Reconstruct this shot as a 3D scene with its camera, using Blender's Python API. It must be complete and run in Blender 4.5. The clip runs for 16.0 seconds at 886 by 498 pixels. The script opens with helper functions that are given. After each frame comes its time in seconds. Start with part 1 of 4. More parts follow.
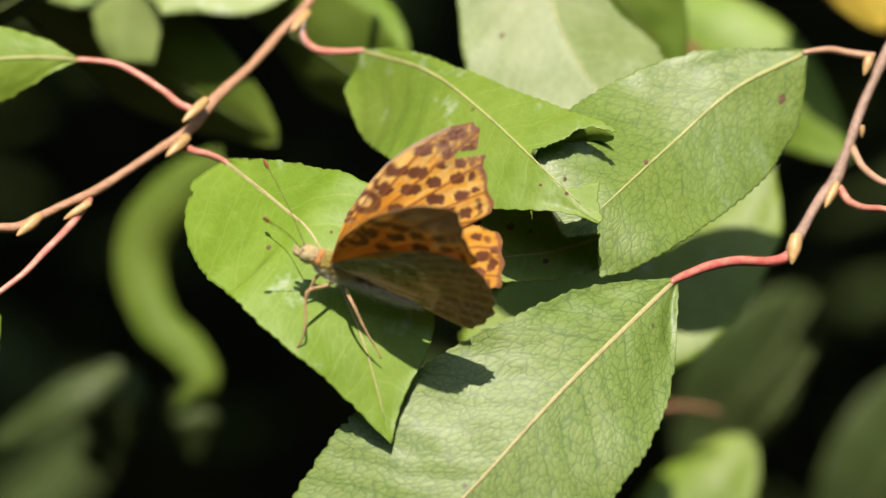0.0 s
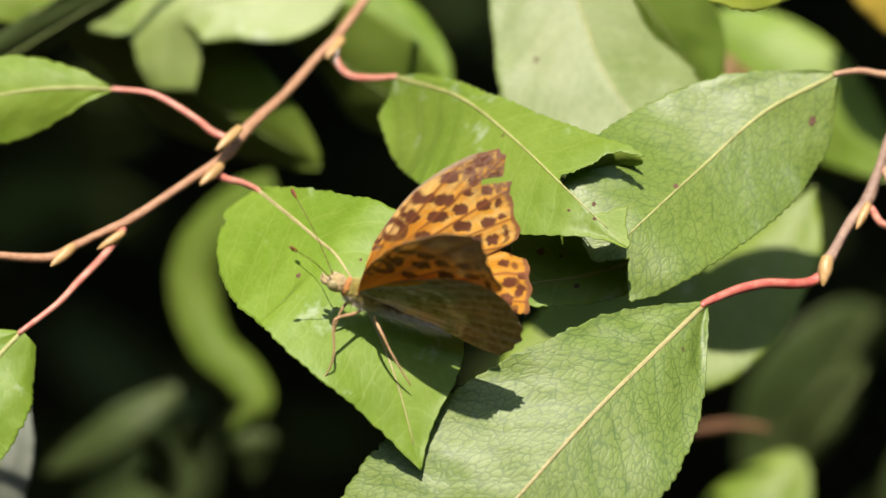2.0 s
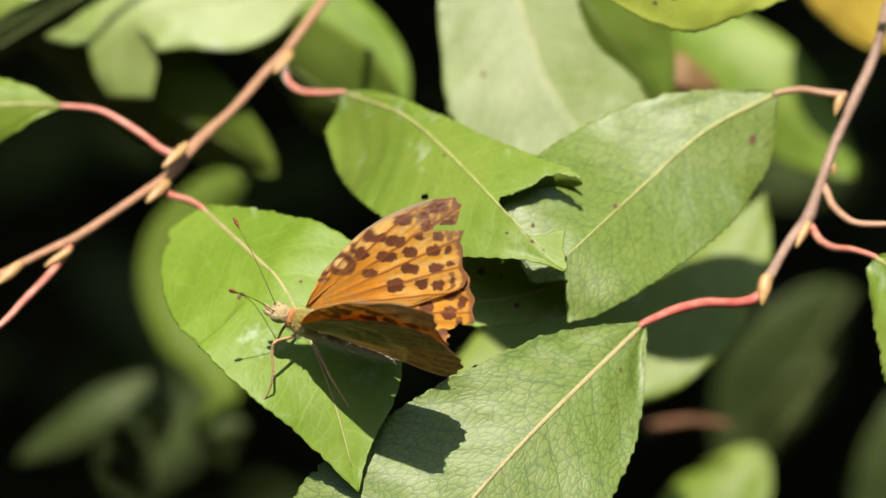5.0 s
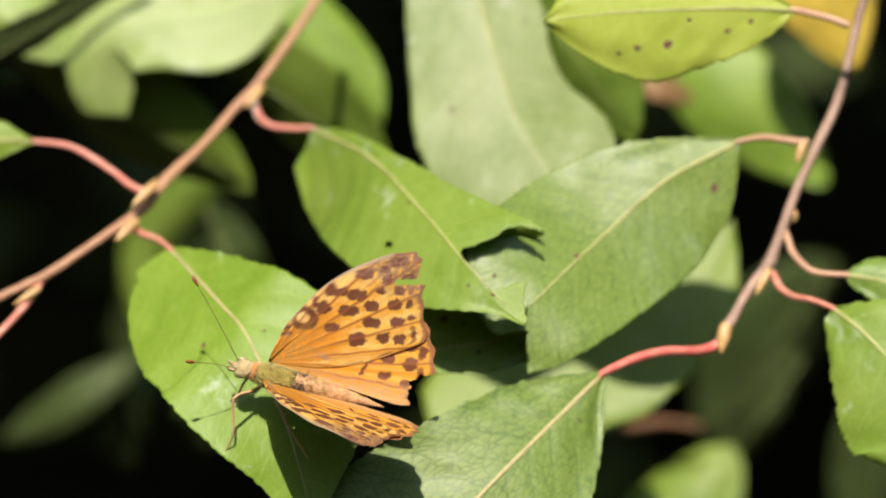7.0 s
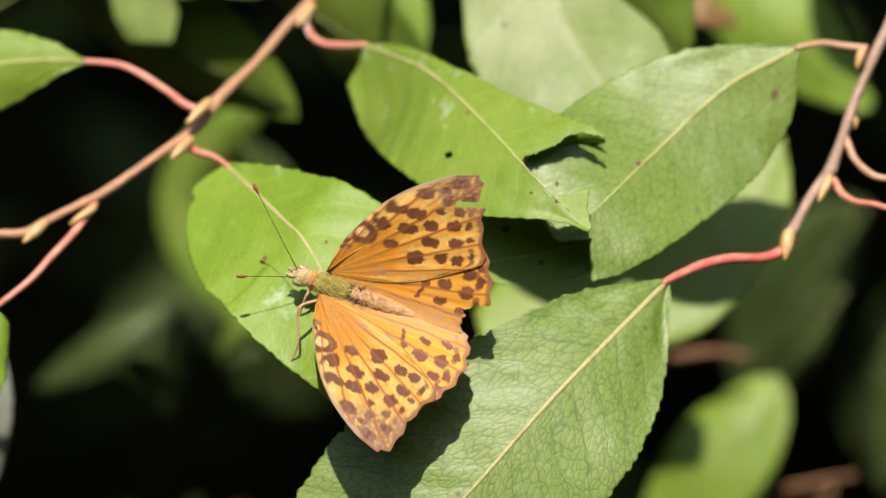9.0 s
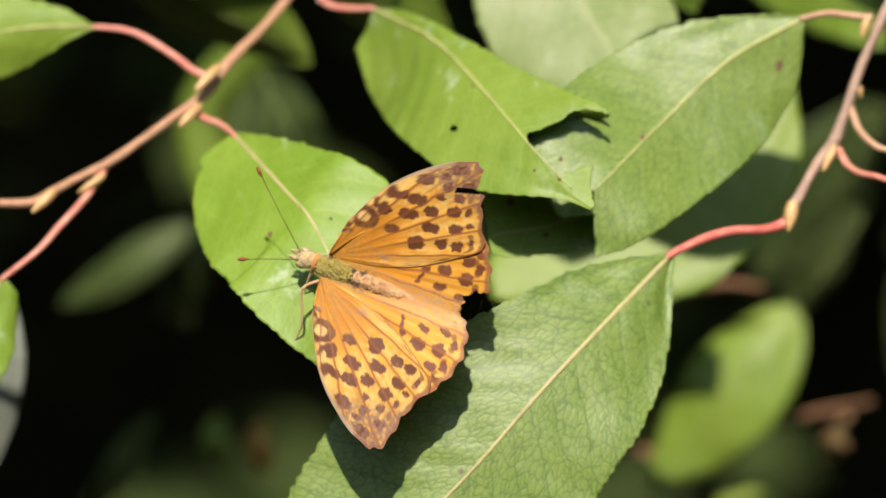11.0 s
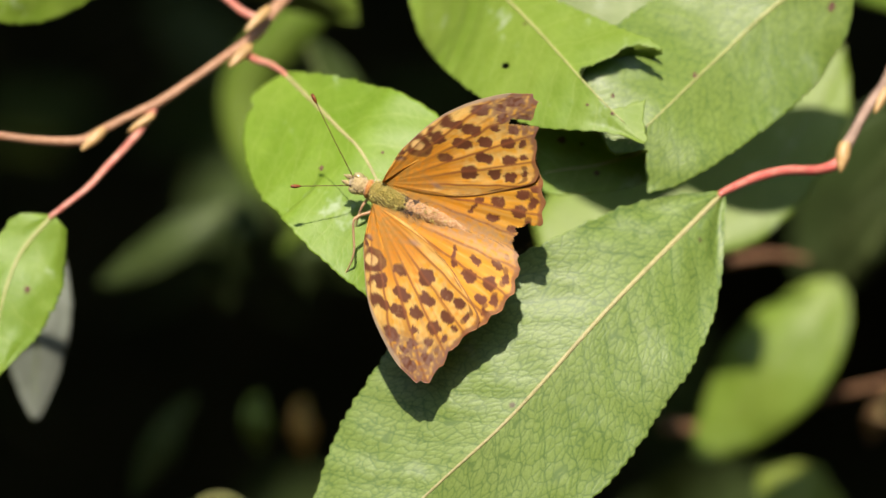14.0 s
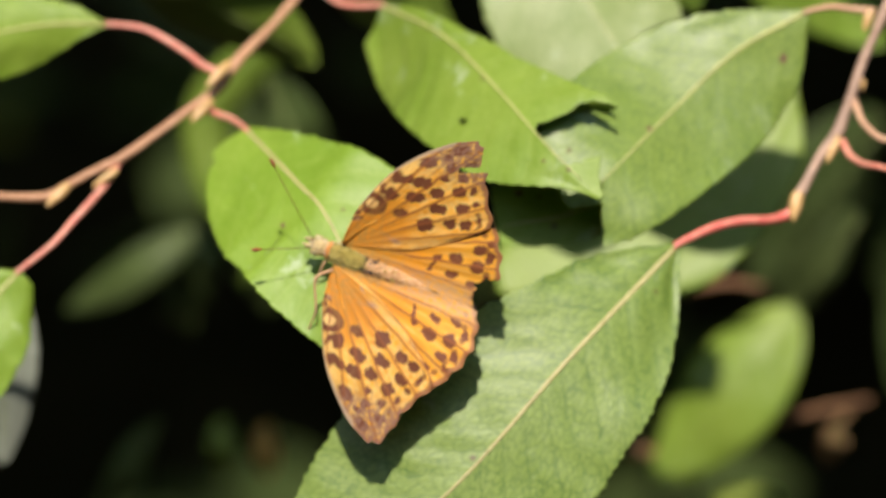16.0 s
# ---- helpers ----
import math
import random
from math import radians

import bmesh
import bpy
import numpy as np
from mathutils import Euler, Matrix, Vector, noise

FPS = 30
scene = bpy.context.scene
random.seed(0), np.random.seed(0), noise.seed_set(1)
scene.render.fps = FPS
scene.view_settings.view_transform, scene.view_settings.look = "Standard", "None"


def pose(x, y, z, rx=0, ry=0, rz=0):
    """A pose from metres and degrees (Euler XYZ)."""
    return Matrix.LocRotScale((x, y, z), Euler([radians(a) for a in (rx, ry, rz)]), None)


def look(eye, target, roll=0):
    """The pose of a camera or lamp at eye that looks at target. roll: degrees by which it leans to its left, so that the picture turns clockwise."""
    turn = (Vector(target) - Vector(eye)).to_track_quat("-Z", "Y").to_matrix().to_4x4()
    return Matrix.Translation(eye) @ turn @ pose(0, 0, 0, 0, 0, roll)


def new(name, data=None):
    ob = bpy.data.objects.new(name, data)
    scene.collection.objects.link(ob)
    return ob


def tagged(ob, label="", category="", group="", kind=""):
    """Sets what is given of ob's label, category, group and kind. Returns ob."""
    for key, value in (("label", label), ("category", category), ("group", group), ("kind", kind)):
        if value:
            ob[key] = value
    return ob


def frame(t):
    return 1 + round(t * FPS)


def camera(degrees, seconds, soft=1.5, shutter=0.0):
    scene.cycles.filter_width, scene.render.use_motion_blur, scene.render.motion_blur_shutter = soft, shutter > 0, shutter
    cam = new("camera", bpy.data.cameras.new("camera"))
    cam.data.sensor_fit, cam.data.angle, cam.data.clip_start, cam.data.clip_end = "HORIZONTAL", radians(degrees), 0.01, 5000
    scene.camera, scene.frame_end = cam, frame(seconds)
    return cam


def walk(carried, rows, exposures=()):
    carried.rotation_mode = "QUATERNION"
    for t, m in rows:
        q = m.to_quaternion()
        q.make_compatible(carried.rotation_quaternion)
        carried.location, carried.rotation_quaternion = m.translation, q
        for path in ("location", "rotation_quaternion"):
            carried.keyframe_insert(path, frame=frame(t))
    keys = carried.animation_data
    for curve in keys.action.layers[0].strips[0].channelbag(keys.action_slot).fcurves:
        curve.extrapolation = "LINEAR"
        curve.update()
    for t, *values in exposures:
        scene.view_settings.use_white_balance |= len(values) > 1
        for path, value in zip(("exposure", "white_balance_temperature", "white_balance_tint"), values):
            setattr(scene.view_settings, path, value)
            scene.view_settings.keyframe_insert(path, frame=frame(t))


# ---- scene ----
# ---- camera and its walk ----
cam = camera(6.6, 16.0, soft=1.5)
cam.data.dof.use_dof = True
cam.data.dof.focus_distance = 1.472
cam.data.dof.aperture_fstop = 8.8
cam.data.dof.aperture_blades = 7
PATH = [
    (0, pose(-0.00000, -1.40550, 1.66156, 70.0001, 0.0000, 0.0001)),
    (0.5, pose(0.02430, -1.40665, 1.65885, 70.1457, 0.5837, 0.8172)),
    (1, pose(0.01410, -1.40782, 1.65381, 70.3509, 0.4906, 0.4736)),
    (1.5, pose(0.05133, -1.41048, 1.65307, 70.4478, 1.1835, 1.6807)),
    (2, pose(0.03514, -1.40697, 1.67100, 69.8760, 1.1328, 1.2726)),
    (2.5, pose(0.03178, -1.40711, 1.66839, 69.8461, 0.8263, 0.9253)),
    (3, pose(0.03834, -1.40944, 1.64338, 70.5735, 0.7469, 1.0242)),
    (3.5, pose(0.06824, -1.39476, 1.71057, 68.3829, 1.8845, 1.9417)),
    (3.7, pose(0.07801, -1.39313, 1.71262, 68.4151, 1.6194, 2.3886)),
    (5.8, pose(0.07594, -1.40785, 1.72502, 68.2372, 1.4688, 2.2895)),
    (6, pose(0.07607, -1.40856, 1.73637, 67.8703, 1.7826, 2.2808)),
    (6.5, pose(0.06876, -1.41422, 1.69488, 69.2145, 2.1487, 2.0357)),
    (7, pose(0.10440, -1.38256, 1.80447, 65.3396, 1.2875, 3.2210)),
    (7.5, pose(0.05239, -1.38509, 1.78540, 65.6904, 1.0344, 1.3545)),
    (8, pose(0.08583, -1.41194, 1.69899, 68.7033, 1.7699, 2.5569)),
    (8.5, pose(0.04193, -1.41056, 1.69599, 68.7573, 0.7952, 1.3209)),
    (9, pose(0.06688, -1.39035, 1.76094, 66.2752, 1.7255, 1.9958)),
    (9.2, pose(0.09264, -1.38634, 1.78303, 65.5294, 2.2813, 2.7364)),
    (11.5, pose(0.08984, -1.35776, 1.83880, 62.8150, 1.9118, 2.8911)),
    (12, pose(0.08357, -1.35431, 1.84250, 62.5443, 1.1548, 2.9657)),
    (12.5, pose(0.08819, -1.36658, 1.83936, 62.7714, 1.3833, 3.0415)),
    (13, pose(0.07721, -1.36876, 1.82156, 63.2065, 1.6020, 2.7511)),
    (13.5, pose(0.10409, -1.38778, 1.79095, 64.6394, 2.0190, 3.5335)),
    (14, pose(0.07696, -1.38717, 1.77803, 64.9855, 1.7522, 2.8489)),
    (14.5, pose(0.07183, -1.38060, 1.80172, 64.1631, 1.6431, 2.4785)),
    (15, pose(0.07452, -1.39076, 1.79073, 64.6977, 2.0527, 2.4970)),
    (15.5, pose(0.08146, -1.37857, 1.83832, 63.2016, 1.7688, 2.5776)),
    (16, pose(0.07966, -1.39144, 1.82763, 63.7498, 2.1302, 2.3677)),
]
walk(cam, PATH)

# ---- frame of the twigs: x right, y up the slope of view, z towards the viewer, in millimetres ----
SLOPE = radians(20)
BOARD = Matrix(((1, 0, 0, 0),
                (0, math.sin(SLOPE), -math.cos(SLOPE), 0),
                (0, math.cos(SLOPE), math.sin(SLOPE), 1.15),
                (0, 0, 0, 1)))
MM = 0.001


def V(x, y, z=0.0):
    return Vector((x, y, z))


def world(p):
    return BOARD @ (Vector(p) * MM)


# ---- light ----
SUN_TO = (BOARD.to_3x3() @ Vector((0.0, 0.70, 0.70))).normalized()
sun_elev = math.asin(SUN_TO.z)
sun_azim = math.atan2(SUN_TO.x, SUN_TO.y)
w = bpy.data.worlds.new("sky")
scene.world = w
w.use_nodes = True
nt = w.node_tree
sky = nt.nodes.new("ShaderNodeTexSky")
sky.sky_type = "NISHITA"
sky.sun_disc = False
sky.sun_elevation = sun_elev
sky.sun_rotation = sun_azim
nt.links.new(sky.outputs[0], nt.nodes["Background"].inputs[0])
nt.nodes["Background"].inputs[1].default_value = 0.15
sl = bpy.data.lights.new("sun", "SUN")
sl.energy = 4.85
sl.angle = radians(0.53)
sl.color = (1.0, 0.872, 0.81)
sun = new("sun", sl)
sun.matrix_world = look(SUN_TO * 20, (0, 0, 0))
scene.view_settings.exposure = 0.56


# ---- materials ----
def nodes_of(name):
    m = bpy.data.materials.new(name)
    m.use_nodes = True
    t = m.node_tree
    for n in list(t.nodes):
        t.nodes.remove(n)
    out = t.nodes.new("ShaderNodeOutputMaterial")
    return m, t, out


def N(t, kind, **kw):
    n = t.nodes.new(kind)
    for k, v in kw.items():
        if k == "op":
            n.operation = v
        elif k == "blend":
            n.data_type, n.blend_type = "RGBA", v
        else:
            n.inputs[k].default_value = v
    return n


def math_node(t, op, a, b=None, c=None):
    n = t.nodes.new("ShaderNodeMath")
    n.operation = op
    for i, v in enumerate((a, b, c)):
        if v is None:
            continue
        if isinstance(v, (int, float)):
            n.inputs[i].default_value = v
        else:
            t.links.new(v, n.inputs[i])
    return n.outputs[0]


def mix_col(t, fac, a, b, blend="MIX"):
    n = t.nodes.new("ShaderNodeMix")
    n.data_type, n.blend_type = "RGBA", blend
    for i, v in ((0, fac), (6, a), (7, b)):
        if isinstance(v, (int, float)):
            n.inputs[i].default_value = v
        elif isinstance(v, tuple):
            n.inputs[i].default_value = (*v, 1)
        else:
            t.links.new(v, n.inputs[i])
    return n.outputs[2]


def smooth(t, v, lo, hi, a=0.0, b=1.0):
    n = t.nodes.new("ShaderNodeMapRange")
    n.interpolation_type = "SMOOTHSTEP"
    t.links.new(v, n.inputs[0])
    for i, x in ((1, lo), (2, hi), (3, a), (4, b)):
        n.inputs[i].default_value = x
    return n.outputs[0]


def noise_tex(t, vec, scale, detail=3.0, rough=0.55):
    n = t.nodes.new("ShaderNodeTexNoise")
    n.inputs["Scale"].default_value = scale
    n.inputs["Detail"].default_value = detail
    n.inputs["Roughness"].default_value = rough
    if vec is not None:
        t.links.new(vec, n.inputs["Vector"])
    return n.outputs[0]


def leaf_material(name, green, pale, vein, rough=0.42, crinkle=1.0, spacing=7.0, trans=0.25, bloom=0.0, spec=0.5, latc=0.16, sheen=0.0, cell=1.0, netc=0.55):
    """A blade: UV is millimetres/100 along and across the leaf."""
    m, t, out = nodes_of(name)
    uv = t.nodes.new("ShaderNodeUVMap").outputs[0]
    sep = t.nodes.new("ShaderNodeSeparateXYZ")
    t.links.new(uv, sep.inputs[0])
    along = math_node(t, "MULTIPLY", sep.outputs[0], 100.0)
    across = math_node(t, "MULTIPLY", sep.outputs[1], 100.0)
    aa = math_node(t, "ABSOLUTE", across)
    info = t.nodes.new("ShaderNodeObjectInfo")
    rnd = info.outputs["Random"]
    shift = t.nodes.new("ShaderNodeVectorMath")
    shift.operation = "ADD"
    t.links.new(uv, shift.inputs[0])
    cmb = t.nodes.new("ShaderNodeCombineXYZ")
    t.links.new(math_node(t, "MULTIPLY", rnd, 7.0), cmb.inputs[0])
    t.links.new(math_node(t, "MULTIPLY", rnd, 3.0), cmb.inputs[1])
    t.links.new(cmb.outputs[0], shift.inputs[1])
    vec = shift.outputs[0]
    wob = noise_tex(t, vec, 9.0, 2.0)
    # side veins run out and forward from the midrib
    c = math_node(t, "SUBTRACT", along, math_node(t, "MULTIPLY", aa, 0.75))
    c = math_node(t, "ADD", c, math_node(t, "MULTIPLY", wob, 6.0))
    side = math_node(t, "SIGN", across)
    c = math_node(t, "ADD", c, math_node(t, "MULTIPLY", side, spacing * 0.22))
    ph = math_node(t, "PINGPONG", c, spacing * 0.5)
    lat = smooth(t, ph, 0.05, 0.32, 1.0, 0.0)
    latw = smooth(t, ph, 0.0, spacing * 0.42, 1.0, 0.0)
    # net of small veins: cells drawn out along the side veins
    skew = t.nodes.new("ShaderNodeCombineXYZ")
    wob2 = noise_tex(t, vec, 22.0, 2.0)
    t.links.new(math_node(t, "ADD", math_node(t, "MULTIPLY", c, 0.40 * cell), math_node(t, "MULTIPLY", wob2, 0.32)), skew.inputs[0])
    t.links.new(math_node(t, "ADD", math_node(t, "MULTIPLY", across, 0.52 * cell), math_node(t, "MULTIPLY", noise_tex(t, vec, 31.0, 2.0), 0.32)), skew.inputs[1])
    vor = t.nodes.new("ShaderNodeTexVoronoi")
    vor.feature = "DISTANCE_TO_EDGE"
    vor.inputs["Scale"].default_value = 1.0
    t.links.new(skew.outputs[0], vor.inputs["Vector"])
    vorb = t.nodes.new("ShaderNodeTexVoronoi")
    vorb.feature = "DISTANCE_TO_EDGE"
    vorb.inputs["Scale"].default_value = 2.7
    t.links.new(skew.outputs[0], vorb.inputs["Vector"])
    net = math_node(t, "MAXIMUM", smooth(t, vor.outputs["Distance"], 0.01, 0.10, 1.0, 0.0), smooth(t, vorb.outputs["Distance"], 0.0, 0.14, 0.5, 0.0))
    puff = math_node(t, "ADD", smooth(t, vor.outputs["Distance"], 0.0, 0.26), math_node(t, "MULTIPLY", smooth(t, vorb.outputs["Distance"], 0.0, 0.25), 0.35))
    big = noise_tex(t, vec, 4.5, 4.0)
    fine = noise_tex(t, vec, 60.0, 3.0)
    col = mix_col(t, smooth(t, big, 0.30, 0.70), green, pale)
    mott = noise_tex(t, vec, 16.0, 5.0, 0.65)
    col = mix_col(t, math_node(t, "MULTIPLY", smooth(t, mott, 0.45, 0.72), 0.35), col, tuple(min(1.0, 1.2 * q + 0.012) for q in pale))
    col = mix_col(t, math_node(t, "MULTIPLY", fine, 0.35), col, tuple(0.72 * g for g in green))
    col = mix_col(t, math_node(t, "MULTIPLY", net, netc * min(crinkle, 1.4)), col, vein)
    col = mix_col(t, math_node(t, "MULTIPLY", lat, latc), col, vein)
    # rim a little yellower, small brown scars
    scar = t.nodes.new("ShaderNodeTexVoronoi")
    scar.inputs["Scale"].default_value = 5.5
    t.links.new(vec, scar.inputs["Vector"])
    sc = smooth(t, math_node(t, "ADD", scar.outputs["Distance"], math_node(t, "MULTIPLY", fine, 0.05)), 0.050, 0.075, 1.0, 0.0)
    col = mix_col(t, math_node(t, "MULTIPLY", sc, 0.8), col, (0.10, 0.055, 0.025))
    if bloom:
        patch = smooth(t, noise_tex(t, vec, 7.0, 4.0, 0.7), 0.58, 0.74)
        col = mix_col(t, math_node(t, "MULTIPLY", patch, bloom), col, (0.62, 0.70, 0.55))
    hue = t.nodes.new("ShaderNodeHueSaturation")
    t.links.new(col, hue.inputs["Color"])
    t.links.new(math_node(t, "ADD", math_node(t, "MULTIPLY", rnd, 0.25), 0.88), hue.inputs["Value"])
    t.links.new(math_node(t, "ADD", math_node(t, "MULTIPLY", rnd, 0.012), 0.494), hue.inputs["Hue"])
    col = hue.outputs[0]
    hgt = math_node(t, "MULTIPLY", latw, -0.34)
    hgt = math_node(t, "ADD", hgt, math_node(t, "MULTIPLY", puff, 0.13 * crinkle))
    hgt = math_node(t, "ADD", hgt, math_node(t, "MULTIPLY", fine, 0.07 * crinkle))
    bump = t.nodes.new("ShaderNodeBump")
    bump.inputs["Strength"].default_value = min(1.0, 0.45 * crinkle + 0.15)
    bump.inputs["Distance"].default_value = 0.0002 * (0.4 + crinkle)
    t.links.new(hgt, bump.inputs["Height"])
    p = t.nodes.new("ShaderNodeBsdfPrincipled")
    t.links.new(col, p.inputs["Base Color"])
    t.links.new(bump.outputs[0], p.inputs["Normal"])
    t.links.new(math_node(t, "ADD", math_node(t, "MULTIPLY", big, 0.2), rough - 0.1), p.inputs["Roughness"])
    p.inputs["Specular IOR Level"].default_value = spec
    if sheen:
        # a waxy bloom in patches
        wax = smooth(t, noise_tex(t, vec, 11.0, 4.0, 0.6), 0.42, 0.62)
        t.links.new(math_node(t, "MULTIPLY", wax, sheen), p.inputs["Coat Weight"])
        p.inputs["Coat Roughness"].default_value = 0.5
        t.links.new(bump.outputs[0], p.inputs["Coat Normal"])
    tr = t.nodes.new("ShaderNodeBsdfTranslucent")
    tc = mix_col(t, 1.0, col, (1.0, 1.0, 0.45), "MULTIPLY")
    t.links.new(tc, tr.inputs[0])
    ms = t.nodes.new("ShaderNodeMixShader")
    ms.inputs[0].default_value = trans
    t.links.new(p.outputs[0], ms.inputs[1])
    t.links.new(tr.outputs[0], ms.inputs[2])
    t.links.new(ms.outputs[0], out.inputs[0])
    return m


def plain_material(name, a, b, rough=0.6, scale=900.0, bump=0.0003, spec=0.4, stretch=None, sheen=0.0):
    m, t, out = nodes_of(name)
    co = t.nodes.new("ShaderNodeTexCoord").outputs["Object"]
    if stretch:
        mp = t.nodes.new("ShaderNodeMapping")
        mp.inputs["Scale"].default_value = stretch
        t.links.new(co, mp.inputs[0])
        co = mp.outputs[0]
    n1 = noise_tex(t, co, scale, 4.0)
    n2 = noise_tex(t, co, scale * 0.15, 3.0)
    col = mix_col(t, smooth(t, n1, 0.35, 0.65), a, b)
    col = mix_col(t, math_node(t, "MULTIPLY", smooth(t, n2, 0.45, 0.7), 0.5), col, tuple(0.6 * x for x in a))
    p = t.nodes.new("ShaderNodeBsdfPrincipled")
    p.inputs["Roughness"].default_value = rough
    p.inputs["Specular IOR Level"].default_value = spec
    if sheen:
        p.inputs["Sheen Weight"].default_value = sheen
    t.links.new(col, p.inputs["Base Color"])
    bp = t.nodes.new("ShaderNodeBump")
    bp.inputs["Distance"].default_value = bump
    bp.inputs["Strength"].default_value = 0.7
    t.links.new(n1, bp.inputs["Height"])
    t.links.new(bp.outputs[0], p.inputs["Normal"])
    t.links.new(p.outputs[0], out.inputs[0])
    return m


def wing_material(name, sheer):
    """Scaled wing membrane; sheer is the share of light that passes through it."""
    m, t, out = nodes_of(name)
    att = t.nodes.new("ShaderNodeAttribute")
    att.attribute_name = "scales"
    co = t.nodes.new("ShaderNodeTexCoord").outputs["Object"]
    grain = noise_tex(t, co, 5200.0, 2.0)
    worn = noise_tex(t, co, 420.0, 4.0, 0.7)
    col = mix_col(t, math_node(t, "MULTIPLY", grain, 0.16), att.outputs["Color"], (0.30, 0.14, 0.04))
    col = mix_col(t, math_node(t, "MULTIPLY", smooth(t, worn, 0.58, 0.72), 0.16), col, (0.70, 0.45, 0.20))
    col = mix_col(t, math_node(t, "MULTIPLY", smooth(t, noise_tex(t, co, 900.0, 5.0, 0.75), 0.58, 0.75), 0.2), col, (0.22, 0.10, 0.04))
    p = t.nodes.new("ShaderNodeBsdfPrincipled")
    p.inputs["Roughness"].default_value = 0.55
    p.inputs["Specular IOR Level"].default_value = 0.22
    t.links.new(col, p.inputs["Base Color"])
    bp = t.nodes.new("ShaderNodeBump")
    bp.inputs["Distance"].default_value = 0.0002
    bp.inputs["Strength"].default_value = 0.5
    t.links.new(worn, bp.inputs["Height"])
    t.links.new(bp.outputs[0], p.inputs["Normal"])
    tr = t.nodes.new("ShaderNodeBsdfTranslucent")
    t.links.new(col, tr.inputs[0])
    ms = t.nodes.new("ShaderNodeMixShader")
    ms.inputs[0].default_value = sheer
    t.links.new(p.outputs[0], ms.inputs[1])
    t.links.new(tr.outputs[0], ms.inputs[2])
    t.links.new(ms.outputs[0], out.inputs[0])
    return m


LEAF_FRESH = leaf_material("leaf_fresh", (0.16, 0.268, 0.022), (0.215, 0.32, 0.036), (0.30, 0.39, 0.09), rough=0.5, crinkle=0.9, bloom=0.35, netc=0.24, spec=0.45, sheen=0.06, latc=0.32)
LEAF_RICH = leaf_material("leaf_rich", (0.155, 0.27, 0.016), (0.215, 0.33, 0.03), (0.29, 0.38, 0.08), rough=0.5, crinkle=0.9, bloom=0.45, netc=0.24, spec=0.45, sheen=0.06, latc=0.32)
LEAF_VEINED = leaf_material("leaf_veined", (0.195, 0.305, 0.042), (0.245, 0.35, 0.065), (0.085, 0.165, 0.025), rough=0.45, crinkle=1.0, spacing=6.0, cell=1.35, spec=0.55, sheen=0.15, latc=0.5, bloom=0.12, netc=0.68)
LEAF_BROAD = leaf_material("leaf_broad", (0.21, 0.33, 0.05), (0.27, 0.385, 0.085), (0.07, 0.155, 0.022), rough=0.5, crinkle=1.05, spacing=6.5, spec=0.55, sheen=0.24, latc=0.55, bloom=0.15, netc=0.66, cell=1.3)
LEAF_LIME = leaf_material("leaf_lime", (0.33, 0.43, 0.04), (0.42, 0.50, 0.065), (0.48, 0.53, 0.16), rough=0.48, crinkle=0.4)
LEAF_PALE = leaf_material("leaf_pale", (0.17, 0.255, 0.05), (0.27, 0.335, 0.13), (0.44, 0.50, 0.22), rough=0.5, crinkle=0.4, bloom=0.35)
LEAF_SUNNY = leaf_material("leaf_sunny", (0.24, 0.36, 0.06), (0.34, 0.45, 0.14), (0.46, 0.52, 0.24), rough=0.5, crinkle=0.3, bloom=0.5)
# darker copy of the fresh green; half shade is put into its colour
LEAF_BACK_SHADE = leaf_material("leaf_back_shade", (0.12, 0.20, 0.022), (0.17, 0.25, 0.035), (0.2, 0.27, 0.07), rough=0.5, crinkle=0.3, spec=0.15)
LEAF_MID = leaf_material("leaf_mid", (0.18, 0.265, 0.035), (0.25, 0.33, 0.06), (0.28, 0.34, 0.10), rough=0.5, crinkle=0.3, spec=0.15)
# darkest copy of the leaf green, with deep shade put into its colour
LEAF_DEEP_SHADE = leaf_material("leaf_deep_shade", (0.05, 0.08, 0.02), (0.07, 0.10, 0.03), (0.09, 0.12, 0.04), rough=0.5, crinkle=0.3, spec=0.15)
LEAF_OCHRE = leaf_material("leaf_ochre", (0.40, 0.22, 0.03), (0.46, 0.28, 0.05), (0.4, 0.25, 0.06), rough=0.6, crinkle=0.3)
RIB_DIM = plain_material("midrib_dim", (0.18, 0.24, 0.06), (0.24, 0.30, 0.09), 0.6, 1500)
SCAR = plain_material("scar_brown", (0.09, 0.05, 0.025), (0.16, 0.09, 0.05), 0.8, 2500)
LEAF_GREY = leaf_material("leaf_grey", (0.17, 0.20, 0.13), (0.26, 0.29, 0.22), (0.34, 0.36, 0.30), rough=0.6, crinkle=0.4, bloom=0.9)
LEAF_YELLOW = leaf_material("leaf_yellow", (0.62, 0.46, 0.05), (0.70, 0.52, 0.08), (0.70, 0.55, 0.15), rough=0.5, crinkle=0.3)
LEAF_BROWN = leaf_material("leaf_brown", (0.30, 0.17, 0.06), (0.36, 0.22, 0.10), (0.30, 0.2, 0.1), rough=0.7, crinkle=0.6)
MIDRIB = plain_material("midrib_skin", (0.34, 0.37, 0.11), (0.40, 0.41, 0.15), 0.5, 1500)
MIDRIB_PINK = plain_material("midrib_pink", (0.37, 0.34, 0.13), (0.42, 0.38, 0.17), 0.5, 1500)
RED = plain_material("petiole_red", (0.55, 0.12, 0.09), (0.62, 0.22, 0.15), 0.35, 700, 0.0002, 0.6)
PINK = plain_material("petiole_pink", (0.58, 0.19, 0.13), (0.62, 0.30, 0.20), 0.4, 700, 0.0002, 0.5)
